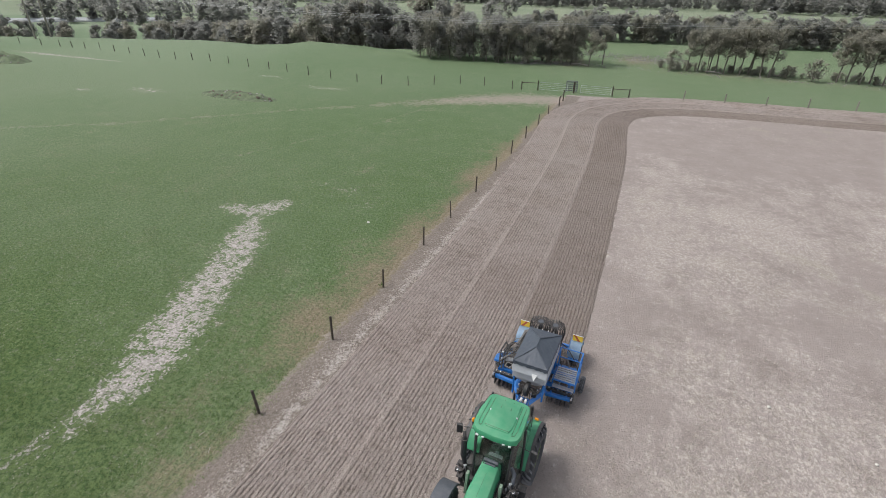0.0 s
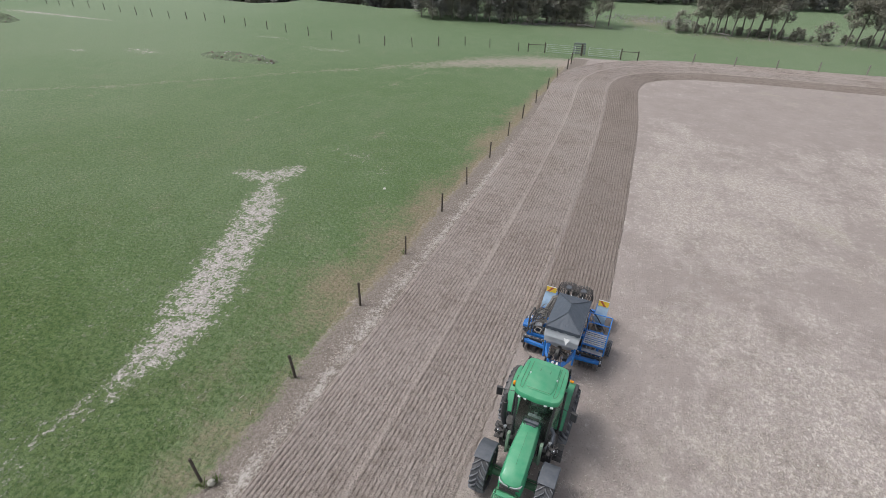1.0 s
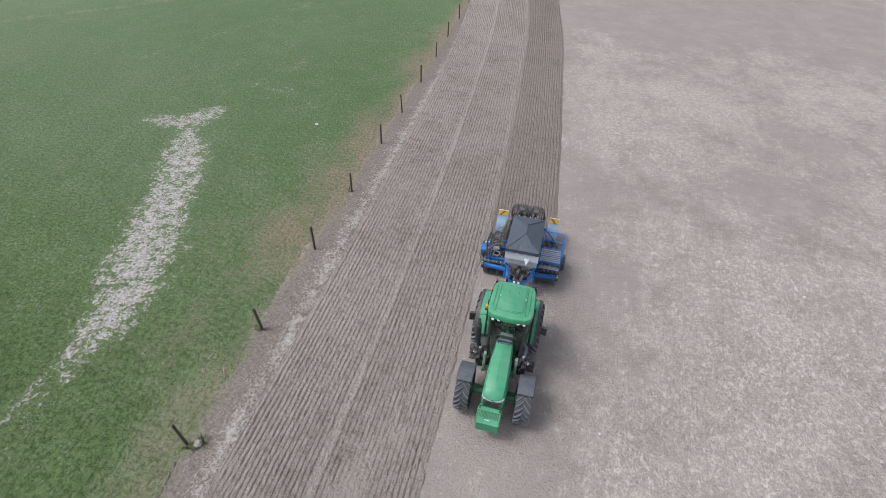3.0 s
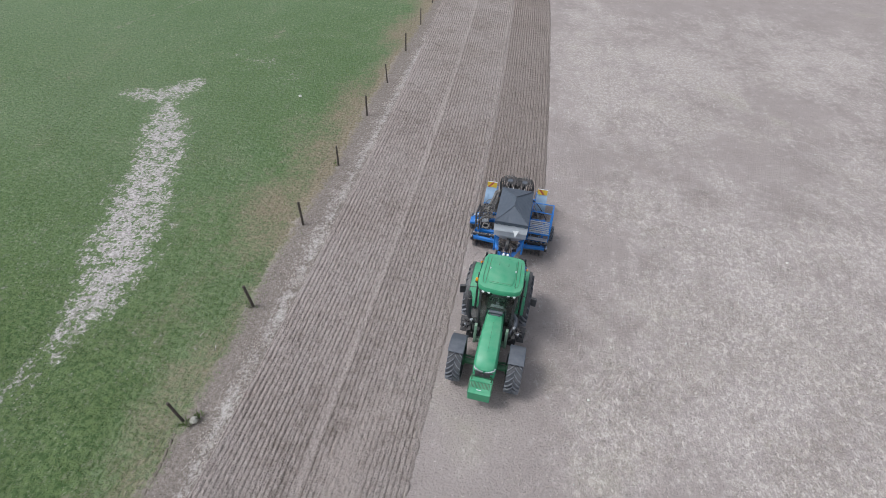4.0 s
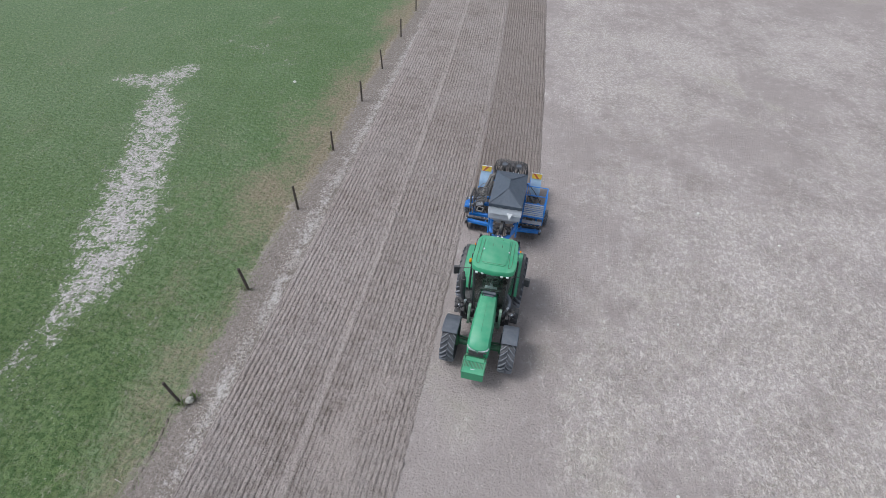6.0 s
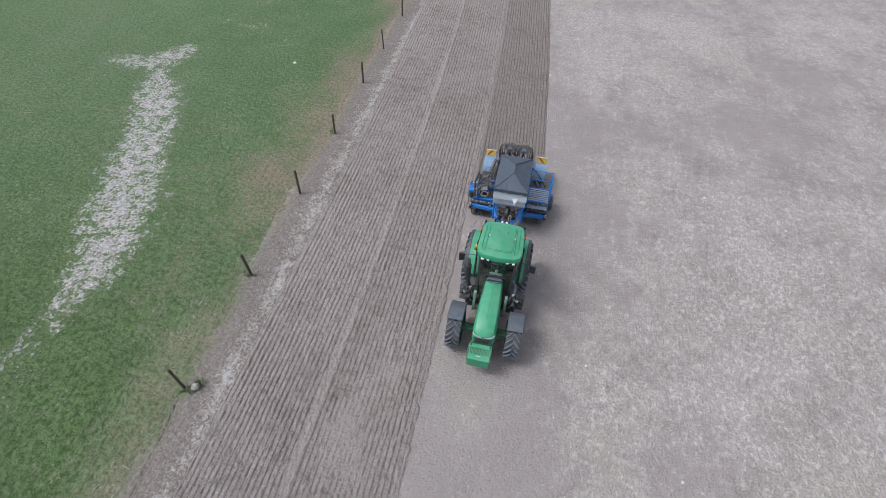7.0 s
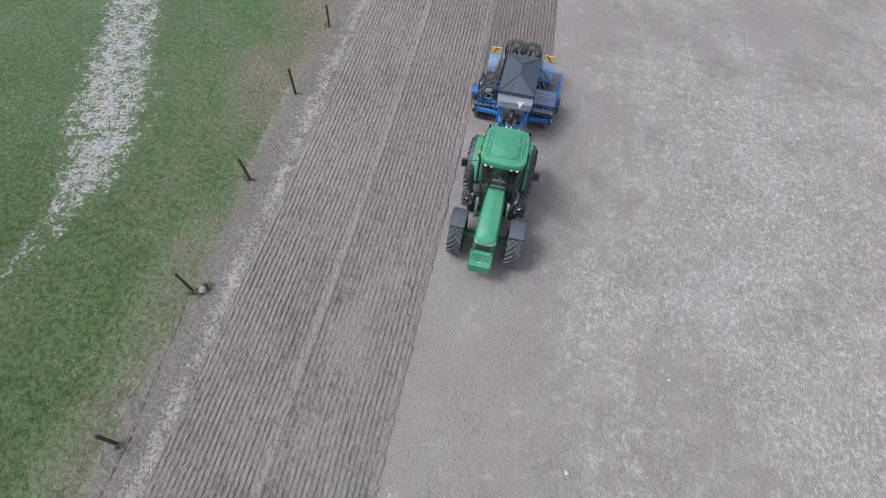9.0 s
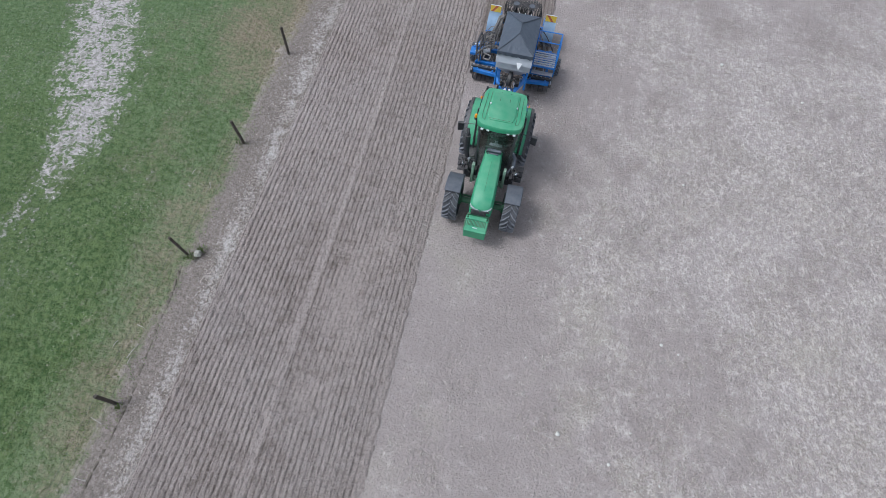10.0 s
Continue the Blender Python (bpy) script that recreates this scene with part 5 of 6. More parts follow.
    for x in (x0, x1):
        block(bm, (0.05, 0.84, 0.07), (x, -0.63, 1.04), bevel=0.008)
    part("platform_frame", bm, BLUE, P, "blue platform frame")
    for k in range(22):
        bm = bmesh.new()
        x = x0 - 0.04 - k * 0.035
        block(bm, (0.008, 0.70, 0.025), (x, -0.62, 1.085))
        part("grating_bar", bm, STEEL, P)
    for k in range(7):
        bm = bmesh.new()
        block(bm, (0.78, 0.045, 0.02), ((x0 + x1) / 2, -0.95 + k * 0.11, 1.098))
        part("grating_bar", bm, STEEL, P)
    for y, z in ((-0.16, 0.86),):
        bm = bmesh.new()
        block(bm, (0.78, 0.17, 0.03), ((x0 + x1) / 2, y, z), bevel=0.008)
        for k in range(12):
            block(bm, (0.03, 0.14, 0.02), (x0 - 0.06 - k * 0.063, y, z + 0.02))
        part("step", bm, STEEL, P, "perforated steel step")
    rail = [((x1, -0.22, 0.9), (x1, -0.22, 1.45)), ((x1, -0.22, 1.45), (x1, -0.45, 1.95)), ((x1, -0.45, 1.95), (x1, -1.05, 1.95)), ((x1, -1.05, 1.95), (x1, -1.05, 1.0)),
            ((x1, -1.05, 1.95), (x0, -1.05, 1.95)), ((x0, -1.05, 1.95), (x0, -1.05, 1.0)), ((x1, -1.05, 1.5), (x0, -1.05, 1.5)), ((x1, -0.22, 1.45), (x1, -1.05, 1.45)),
            ((x1, -0.55, 1.95), (x1, -0.55, 1.05)), ((x0, -0.62, 1.95), (x0, -1.05, 1.95)), ((x0, -0.25, 1.05), (x0, -0.25, 0.70)), ((x1, -0.25, 1.05), (x1, -0.25, 0.70))]
    for a, b in rail:
        bm = bmesh.new()
        rod(bm, a, b, 0.022, seg=8)
        part("rail", bm, BLUE, P)
    # hydraulic side: blocks, hoses, folded marker arm
    bm = bmesh.new()
    block(bm, (0.36, 0.26, 0.24), (1.10, -0.55, 0.92), (0, 0, 20), 0.03)
    part("control_box", bm, BLACK, D, "dark control box")
    bm = bmesh.new()
    block(bm, (0.30, 0.20, 0.02), (1.10, -0.55, 1.05), (0, 0, 20), 0.006)
    part("box_lid", bm, STEEL, D)
    bm = bmesh.new()
    tube(bm, [(1.42, -0.30, 0.75), (1.46, -0.6, 1.35), (1.40, -1.0, 1.45), (1.30, -1.2, 1.0)], 0.035, 6)
    tube(bm, [(1.30, -0.25, 0.75), (1.34, -0.7, 1.25), (1.28, -1.1, 1.3)], 0.03, 6)
    part("marker_arm", bm, BLACK, D, "folded black marker arm")
    for i in range(12):
        bm = bmesh.new()
        a = (0.86 + 0.04 * (i % 3), -0.5 - 0.09 * i, 1.25 + 0.03 * (i % 4))
        b = (1.48 - 0.05 * (i % 4), -0.35 - 0.09 * i, 0.85 + 0.05 * (i % 3))
        tube(bm, arc(a, b, -0.18 - 0.02 * (i % 5), 9, (0, 0.08 * math.sin(i * 2.1), 0)), 0.016, 6)
        part("side_hose", bm, HOSE_DUSTY if i % 2 else HOSE, D)
    for i in range(16):
        bm = bmesh.new()
        w1, w2, w3 = math.sin(i * 1.7), math.sin(i * 2.9 + 1), math.sin(i * 4.1 + 2)
        x = 0.72 + 0.035 * (i % 6)
        tube(bm, [(0.52 + 0.05 * w1, -1.98 + 0.12 * w2, 1.75), (x, -1.70 + 0.08 * w3, 1.62 + 0.06 * w1), (x + 0.10 + 0.05 * w2, -1.30, 1.28 + 0.06 * w3), (x + 0.16 + 0.10 * w1, -0.98 + 0.1 * w2, 1.18), (x + 0.22 + 0.16 * w3, -0.72 + 0.18 * w1, 1.02 + 0.08 * w2), (x + 0.26 + 0.16 * w2, -0.62 + 0.22 * w3, 0.72)], 0.021, 6)
        part("seed_hose", bm, HOSE_DUSTY if i % 3 else HOSE, D, "dusty corrugated seed hose")
    for x, y0, y1, z in ((1.22, -0.25, -1.10, 1.28), (1.32, -0.30, -1.05, 1.22)):
        bm = bmesh.new()
        rod(bm, (x, y0, z - 0.25), (x + 0.03, y1, z + 0.1), 0.025, seg=8)
        part("lift_link", bm, GREASY, D, "dark steel lift link")
    bm = bmesh.new()
    for a, b in (((0.92, -0.12), (1.14, -0.18)), ((1.14, -0.18), (1.10, -0.42)), ((1.10, -0.42), (0.88, -0.36)), ((0.88, -0.36), (0.92, -0.12))):
        rod(bm, (*a, 1.02), (*b, 1.02), 0.022, seg=6)
    part("step_frame", bm, HOSE_DUSTY, D, "square steel foothold")
    for i in range(5):
        bm = bmesh.new()
        block(bm, (0.05, 0.05, 0.06), (1.34 + 0.05 * (i % 2), -0.32 - 0.17 * i, 0.95), bevel=0.012)
        part("valve", bm, CHROME, D, "bright valve")
    bm = bmesh.new()
    block(bm, (0.24, 0.34, 0.12), (1.58, -0.72, 0.80), bevel=0.02)
    block(bm, (0.30, 0.10, 0.14), (1.42, -0.62, 0.80), bevel=0.02)
    rod(bm, (1.1, -0.80, 0.95), (1.62, -0.84, 0.92), 0.03)
    part("wing_bracket", bm, BLUE, D)
    bm = bmesh.new()
    rod(bm, (1.12, -0.95, 1.08), (1.58, -0.86, 1.0), 0.026)
    rod(bm, (1.15, -0.62, 1.05), (1.50, -0.52, 0.98), 0.022)
    part("ram", bm, STEEL, D, "bright hydraulic ram")
    D.matrix_world = pose(8.78, 0.19, 0, 0, 0, 180 - 2.0)
    return D


build_drill()


# ---- fences ----
def post_mesh(h, r, seed):
    rnd = random.Random(seed)
    bm = bmesh.new()
    secs = []
    for z in (-0.3, 0.0, 0.35 * h, 0.7 * h, h - 0.015, h):
        k = 0.85 if z == h else 1.0
        secs.append([Vector((math.cos(6.28318 * i / 8) * r * k * (1 + rnd.uniform(-0.12, 0.12)), math.sin(6.28318 * i / 8) * r * k * (1 + rnd.uniform(-0.12, 0.12)), z + (rnd.uniform(-0.01, 0.01) if z == h else 0)))
                     for i in range(8)])
    loft(bm, secs)
    return bm


def build_fence(label, places, h, r, mat, seed, wires):
    """Posts at (x, y) with wires strung from post to post."""
    rnd = random.Random(seed)
    F = thing("fence", (*places[0], 0), label, "fence")
    tops = []
    for i, (x, y) in enumerate(places):
        z = float(height(x, y))
        hh = h * rnd.uniform(0.93, 1.08)
        ob = part("post", post_mesh(hh, r * rnd.uniform(0.9, 1.15), seed + i), mat, F)
        ob.matrix_world = pose(x, y, z, rnd.uniform(-3, 3), rnd.uniform(-3, 3), rnd.uniform(0, 360))
        tops.append((x, y, z))
    for k in wires:
        bm, pts = bmesh.new(), []
        for a, b in zip(tops, tops[1:]):
            pts += arc((a[0] + r, a[1], a[2] + k), (b[0] + r, b[1], b[2] + k), 0.03, 4)[:-1]
        tube(bm, pts + [(tops[-1][0] + r, tops[-1][1], tops[-1][2] + k)], 0.0028, 3, False)
        part("wire", bm, WIRE, F, "thin rusty wire")
    return F


build_fence("dark weathered wooden posts with thin wire beside drilled soil",
            [(-0.1, -22.8), (-0.05, -18.3), (-0.08, -13.7), (-0.12, -9.08), (-0.05, -4.55), (0.02, 0.02), (0.02, 4.52), (0.0, 9.35), (0.07, 13.35), (0.04, 18.15), (0.0, 22.9), (-0.1, 27.6),
             (-0.1, 32.45), (-0.13, 37.4), (-0.16, 42.2), (0.1, 46.7)], 1.12, 0.045, POST, 100, (0.35, 0.75, 1.0))
build_fence("dark wooden fence posts across the green pasture",
            [(-7.6, 53.3), (-11.7, 53.7), (-15.1, 53.3), (-18.2, 51.3), (-21.1, 49.2), (-24.7, 48.2), (-28.4, 47.8), (-33.0, 48.2), (-37.4, 48.9), (-41.8, 49.6), (-45.5, 49.9), (-49.9, 50.3), (-54.6, 51.0), (-58.7, 51.2), (-62.0, 50.6),
             (-64.9, 49.8), (-68.4, 49.6), (-72.0, 49.7), (-76.4, 50.3), (-80.9, 50.8), (-85.4, 51.3), (-89.2, 51.1), (-92.5, 50.9), (-95.8, 50.8), (-101, 50.6), (-107, 50.2), (-113, 50)], 1.15, 0.052, POST, 200, (0.4, 0.8, 1.05))
build_fence("leaning grey posts with wire behind the drilled headland",
            [(13.6, 56.75), (18.3, 57.4), (22.9, 58.2), (27.4, 59.1), (32.4, 59.9), (37.2, 60.8), (42.2, 61.6), (47.5, 62.6), (53, 63.6), (59, 64.6)], 1.15, 0.07, POST_GREY, 300, (0.4, 0.8, 1.05))


def build_stay(a, b, label):
    """Two strainer posts with a rail between them."""
    S = thing("strainer_rail", (a[0], a[1], 0), label, "fence")
    for i, p in enumerate((a, b)):
        o = part("post", post_mesh(1.3 if i else 1.05, 0.07, 400 + int(p[0] * 3)), POST, S)
        o.matrix_world = pose(p[0], p[1], 0)
    bm = bmesh.new()
    rod(bm, (a[0], a[1], 0.92), (b[0], b[1], 0.95), 0.038, seg=8)
    o = part("rail", bm, POST, S)
    o.matrix_parent_inverse = S.matrix_world.inverted()
    return S


build_stay((-6.4, 53.6), (-4.3, 54.0), "dark wooden strainer posts joined by a rail")
build_stay((7.2, 55.3), (5.2, 54.7), "dark wooden strainer posts joined by a rail at the gate")
build_stay((0.1, 46.7), (0.0, 49.5), "wooden strainer assembly at the fence end")


def build_gate(name, a, b, label, mat, bars, h):
    G = thing(name, (a[0], a[1], 0), label, "gate")
    inv = G.matrix_world.inverted()
    bm = bmesh.new()
    for p in (a, b):
        rod(bm, (p[0], p[1], 0.12), (p[0], p[1], h), 0.028, seg=8)
    for z in (0.15, h):
        rod(bm, (a[0], a[1], z), (b[0], b[1], z), 0.017, seg=8)
    o = part("gate_frame", bm, mat, G)
    o.matrix_parent_inverse = inv
    for i in range(bars):
        bm = bmesh.new()
        z = 0.15 + (h - 0.15) * (i + 1) / (bars + 1)
        rod(bm, (a[0], a[1], z), (b[0], b[1], z), 0.011, seg=6)
        o = part("bar", bm, mat, G)
        o.matrix_parent_inverse = inv
    return G


build_gate("field_gate", (-4.1, 54.1), (-0.5, 54.5), "thin galvanised pipe gate, closed", STEEL, 3, 1.05)
build_gate("field_gate", (1.2, 54.6), (5.0, 54.8), "thin galvanised pipe gate beside the headland", STEEL, 3, 1.05)
P1 = thing("gate_post", (0.35, 54.5, 0), "thick dark wooden gate post", "post")
part("post", post_mesh(1.4, 0.12, 77), POST, P1)


def build_rack():
    """A stout steel hurdle with rounded shoulders standing by the gate."""
    R = thing("hurdle", (-0.05, 55.0, 0), "blue-grey steel hurdle with broad rails by the gate", "hurdle", turn=12)
    for i in range(5):
        bm = bmesh.new()
        block(bm, (1.36, 0.05, 0.15), (0, 0, 0.2 + i * 0.27), bevel=0.02)
        part("rail", bm, HURDLE, R)
    bm = bmesh.new()
    tube(bm, [(-0.72, 0, 0), (-0.72, 0, 1.25), (-0.66, 0, 1.38), (-0.55, 0, 1.42), (0.55, 0, 1.42), (0.66, 0, 1.38), (0.72, 0, 1.25), (0.72, 0, 0)], 0.045, 8)
    part("hoop_frame", bm, HURDLE, R)


build_rack()


# ---- stones, soil heaps, sticks ----
def stone_mesh(r, seed, squash=0.7):
    bm = bmesh.new()
    bmesh.ops.create_icosphere(bm, subdivisions=2, radius=r)
    for v in bm.verts:
        n = noise.noise(v.co * (1.6 / r) + Vector((seed * 3.1, 0, 0)))
        v.co *= 1 + 0.28 * n
        v.co.z *= squash
    return bm


rock = thing("rock", (0.24, -9.02, 0.07), "round pale stone at the foot of a fence post", "stone")
part("stone", stone_mesh(0.125, 2, 0.8), FIELDSTONE, rock, smooth=True)
rs = random.Random(21)
for x, y, r in ((-4.42, 10.5, 0.10), (12.0, -5.9, 0.05), (11.8, -12.1, 0.06), (17.1, 3.4, 0.07), (14.6, -9.0, 0.05), (20.1, 2.0, 0.06), (13.2, -12.6, 0.05), (15.4, -3.0, 0.045)):
    o = part("stone", stone_mesh(r, x, 0.6), WHITESTONE, None, "small white stone lying on the ground", True)
    o.matrix_world = pose(x, y, r * 0.3, 0, 0, rs.uniform(0, 360))
    tagged(o, category="stone", group="loose stones")


def build_mound(x, y, rx, ry, h, seed):
    rnd = random.Random(seed)
    M = thing("soil_mound", (x, y, 0), "low grassed heap of soil and stones in the pasture", "mound")
    bm = bmesh.new()
    bmesh.ops.create_grid(bm, x_segments=36, y_segments=24, size=1.0)
    for v in bm.verts:
        d = v.co.x ** 2 + v.co.y ** 2
        n = noise.fractal(Vector((v.co.x * 3, v.co.y * 3, seed)), 1.0, 2.0, 4)
        v.co = Vector((v.co.x * rx, v.co.y * ry, max(0, 1 - d) * h * (1 + 0.8 * n) - 0.12))
    part("mound", bm, MOUND, M, smooth=True)
    for i in range(64):
        a, q = rnd.uniform(0, 6.28), rnd.uniform(0, 0.9)
        o = part("stone", stone_mesh(rnd.uniform(0.07, 0.20), seed + i), SOIL if i % 3 else STONE, M)
        o.matrix_local = pose(math.cos(a) * q * rx, math.sin(a) * q * ry, h * (1 - q * q) * 0.7, 0, 0, rnd.uniform(0, 360))


build_mound(-36.6, 33.8, 6.2, 2.0, 0.55, 5)
build_mound(-88.5, 36.5, 7.5, 2.8, 1.0, 9)


def scatter_stones():
    """Broken stones along the gully."""
    rnd = random.Random(31)
    bm = bmesh.new()
    for i in range(1700):
        x = rnd.uniform(-16, 46)
        band = rnd.gauss(0, 2.6) + (90 if x < 13 and rnd.random() < 0.5 else 82.0)
        y = band + 0.02 * x
        r = rnd.uniform(0.05, 0.14)
        got = bmesh.ops.create_icosphere(bm, subdivisions=1, radius=r, matrix=pose(x, y, float(height(x, y)) + r * 0.2, rnd.uniform(0, 90), rnd.uniform(0, 90), 0))
        for v in got["verts"]:
            v.co += Vector((rnd.uniform(-1, 1), rnd.uniform(-1, 1), rnd.uniform(-1, 0.4))) * r * 0.28
    for i in range(900):
        t = rnd.random()
        x, y = (rnd.gauss(8, 4.0), rnd.gauss(88.0, 3.8)) if i % 2 else (-14 + 15 * t + rnd.gauss(0, 1.0), 74 + 9 * t ** 1.3 + rnd.gauss(0, 0.9))
        r = rnd.uniform(0.05, 0.14)
        got = bmesh.ops.create_icosphere(bm, subdivisions=1, radius=r, matrix=pose(x, y, float(height(x, y)) + r * 0.15, rnd.uniform(0, 90), rnd.uniform(0, 90), 0))
        for v in got["verts"]:
            v.co += Vector((rnd.uniform(-1, 1), rnd.uniform(-1, 1), rnd.uniform(-1, 0.3))) * r * 0.3
    tagged(part("gully_stones", bm, STONE), "pale broken stones strewn along a gully", "stones", kind="stuff")


scatter_stones()


# ---- trees ----
def grow(seed, h, spread, bare, leaf_n, leaf, lean=0.06):
    """Trunk and crown meshes of one tree; the crown is many small leaf sprays in loose clumps."""
    rnd = random.Random(seed)
    bm = bmesh.new()
    crowns = []
    stems = 1 if rnd.random() < 0.6 else 2
    for s in range(stems):
        dx, dy = rnd.uniform(-lean, lean) * h + (s * 0.3 if stems > 1 else 0), rnd.uniform(-lean, lean) * h
        pts = [(dx * t + 0.12 * math.sin(t * 5 + seed), dy * t + 0.1 * math.cos(t * 4 + seed), h * 0.9 * t - (0.4 if t == 0 else 0)) for t in (0, 0.2, 0.4, 0.6, 0.8, 1.0)]
        r0 = 0.017 * h / stems ** 0.5
        tube(bm, pts, [r0, r0 * 0.85, r0 * 0.7, r0 * 0.5, r0 * 0.3, r0 * 0.1], 7)
        for k in range(9):
            t = bare + (0.95 - bare) * (k + rnd.random() * 0.8) / 9
            base = Vector((dx * t, dy * t, h * 0.9 * t))
            a = rnd.uniform(0, 6.28)
            reach = spread * (1.0 - 0.45 * abs(t - 0.55) / 0.45) * rnd.uniform(0.55, 1.0)
            tip = base + Vector((math.cos(a) * reach, math.sin(a) * reach, rnd.uniform(0.12, 0.30) * reach + 0.08 * h))
            mid = base.lerp(tip, 0.5) + Vector((0, 0, -0.03 * h))
            tube(bm, [base, mid, tip], [r0 * 0.35, r0 * 0.22, r0 * 0.06], 5)
            crowns += [(tip, rnd.uniform(0.55, 1.0)), (mid + Vector((rnd.uniform(-.3, .3), rnd.uniform(-.3, .3), 0.3)), rnd.uniform(0.45, 0.8))]
        crowns.append((Vector((dx, dy, h * 0.93)), 0.8))
    trunk = bm
    verts, faces, outs = [], [], []
    per = leaf_n // len(crowns)
    axis = Vector((0, 0, h * 0.5))
    for c, size in crowns:
        size *= spread * 0.52
        for i in range(per):
            d = Vector((rnd.gauss(0, 1), rnd.gauss(0, 1), rnd.gauss(0, 0.75)))
            d = d.normalized() * size * rnd.uniform(0.55, 1.0)
            p = c + d
            u = Vector((rnd.gauss(0, 1), rnd.gauss(0, 1), rnd.gauss(0, 0.45))).normalized()
            w = u.cross(Vector((rnd.gauss(0, 0.45), rnd.gauss(0, 0.45), 1.0))).normalized()
            l = leaf * rnd.uniform(0.6, 1.4)
            n = len(verts)
            out = (d.normalized() * 0.6 + Vector((0, 0, 1.0)) + (c - axis).normalized() * 0.4).normalized()
            if u.cross(w).dot(out) < 0:
                w = -w
            verts += [p - u * l, p - w * l * 0.5, p + u * l, p + w * l * 0.5]
            faces.append((n, n + 1, n + 2, n + 3))
            outs += [out] * 4
    return trunk, verts, faces, outs


TREES = {}


def soften(me, outs):
    """Leaf sprays shade as parts of their clump."""
    me.polygons.foreach_set("use_smooth", [True] * len(me.polygons))
    me.normals_split_custom_set_from_vertices([tuple(v) for v in outs])


def tree_kind(key, seed, h, spread, bare, leaf_n, leaf, mat):
    trunk, verts, faces, outs = grow(seed, h, spread, bare, leaf_n, leaf)
    me = bpy.data.meshes.new("trunk")
    trunk.to_mesh(me)
    trunk.free()
    me.materials.append(BARK)
    cm = bpy.data.meshes.new("crown")
    cm.from_pydata([tuple(v) for v in verts], [], faces)
    cm.materials.append(mat)
    soften(cm, outs)
    TREES[key] = (me, cm)


for i in range(5):
    tree_kind(("gum", i), 500 + i, 7.6, 1.9, 0.36, 2800, 0.14, LEAF)
for i in range(4):
    tree_kind(("belt", i), 520 + i, 8.0, 2.6, 0.06, 2500, 0.20, LEAF_DARK if i % 2 else LEAF)
    tree_kind(("back", i), 530 + i, 8.0, 2.6, 0.06, 1700, 0.32, LEAF_DARK if i % 2 else LEAF)
for i in range(2):
    tree_kind(("bush", i), 540 + i, 2.8, 1.2, 0.1, 700, 0.15, LEAF)


def plant(key, x, y, scale, turn, label, category="tree", group=""):
    me, cm = TREES[key]
    name = "bush" if key[0] == "bush" else "tree"
    ob = thing(name, (x, y, float(height(x, y))), label, category, group)
    ob.matrix_world = ob.matrix_world @ pose(0, 0, 0, 0, 0, turn) @ Matrix.Scale(scale, 4)
    for n, m in (("trunk", me), ("crown", cm)):
        o = new(n, m)
        o.parent = ob
    return ob


tr = random.Random(77)
GUM = "slim grey-green gum tree with bare lower trunks by the gully"
for x, y, s in ((13.9, 80.2, 0.9), (15.6, 81.4, 1.0), (16.8, 79.6, 0.95), (18.1, 81.8, 1.05), (19.3, 80.2, 1.0), (20.6, 82.2, 1.08), (21.6, 80.2, 1.0), (22.9, 81.6, 1.08), (24.3, 80.0, 1.0), (25.7, 80.3, 1.08), (17.4, 83.4, 1.0), (23.4, 83.6, 1.05),
                (34.6, 80.4, 0.95), (36.0, 81.5, 1.05), (37.4, 80.2, 1.0), (38.9, 82.0, 1.1), (40.2, 80.5, 1.0), (41.8, 82.0, 1.12), (44.0, 81.5, 1.1), (47.0, 83, 1.1), (50, 82, 1.0)):
    plant(("gum", tr.randrange(5)), x, y, s * 0.92, tr.uniform(0, 360), GUM, group="gum trees along the gully")
plant(("gum", 1), -1.2, 76.6, 0.72, 40, "small grey-green tree beside the belt")
plant(("gum", 3), -5.0, 82.0, 0.95, 80, GUM, group="gum trees along the gully")
plant(("gum", 4), 0.6, 80.0, 0.85, 140, GUM, group="gum trees along the gully")
for x, y, s in ((11.6, 79.6, 1.15), (31.3, 79.3, 1.1), (27.8, 80.0, 0.7), (43.0, 79.6, 0.8), (-8.0, 77.5, 0.7), (28.8, 82.0, 0.6)):
    plant(("bush", tr.randrange(2)), x, y, s, tr.uniform(0, 360), "small rounded grey-green bush", "bush", "bushes along the gully")
for k in range(60):
    x = tr.uniform(9, 46)
    plant(("bush", tr.randrange(2)), x, 81.8 + tr.uniform(-1.5, 2.0), tr.uniform(0.25, 0.5), tr.uniform(0, 360), "low scrubby bush in the stony gully", "bush", "bushes along the gully")
for k in range(9):
    x, y = (tr.uniform(10, 46), 81.6 + tr.uniform(-1.2, 1.4)) if k < 6 else (tr.uniform(-12, -4), tr.uniform(76.5, 79))
    l, a = tr.uniform(1.2, 3.2), tr.uniform(-0.5, 0.5)
    bm = bmesh.new()
    tube(bm, [(0, 0, 0.12), (l * 0.5 * math.cos(a), l * 0.5 * math.sin(a), 0.25), (l * math.cos(a), l * math.sin(a), 0.15)], [0.13, 0.11, 0.06], 7)
    tube(bm, [(l * 0.45 * math.cos(a), l * 0.45 * math.sin(a), 0.22), (l * 0.6 * math.cos(a + 0.6), l * 0.6 * math.sin(a + 0.6), 0.6)], [0.06, 0.02], 5)
    o = part("fallen_log", bm, DEADWOOD, None, "bleached fallen log lying by the gully")
    o.matrix_world = pose(x, y, float(height(x, y)))
    tagged(o, category="log", group="fallen logs")
BELT = "dense dark grey-green tree of the shelter belt"
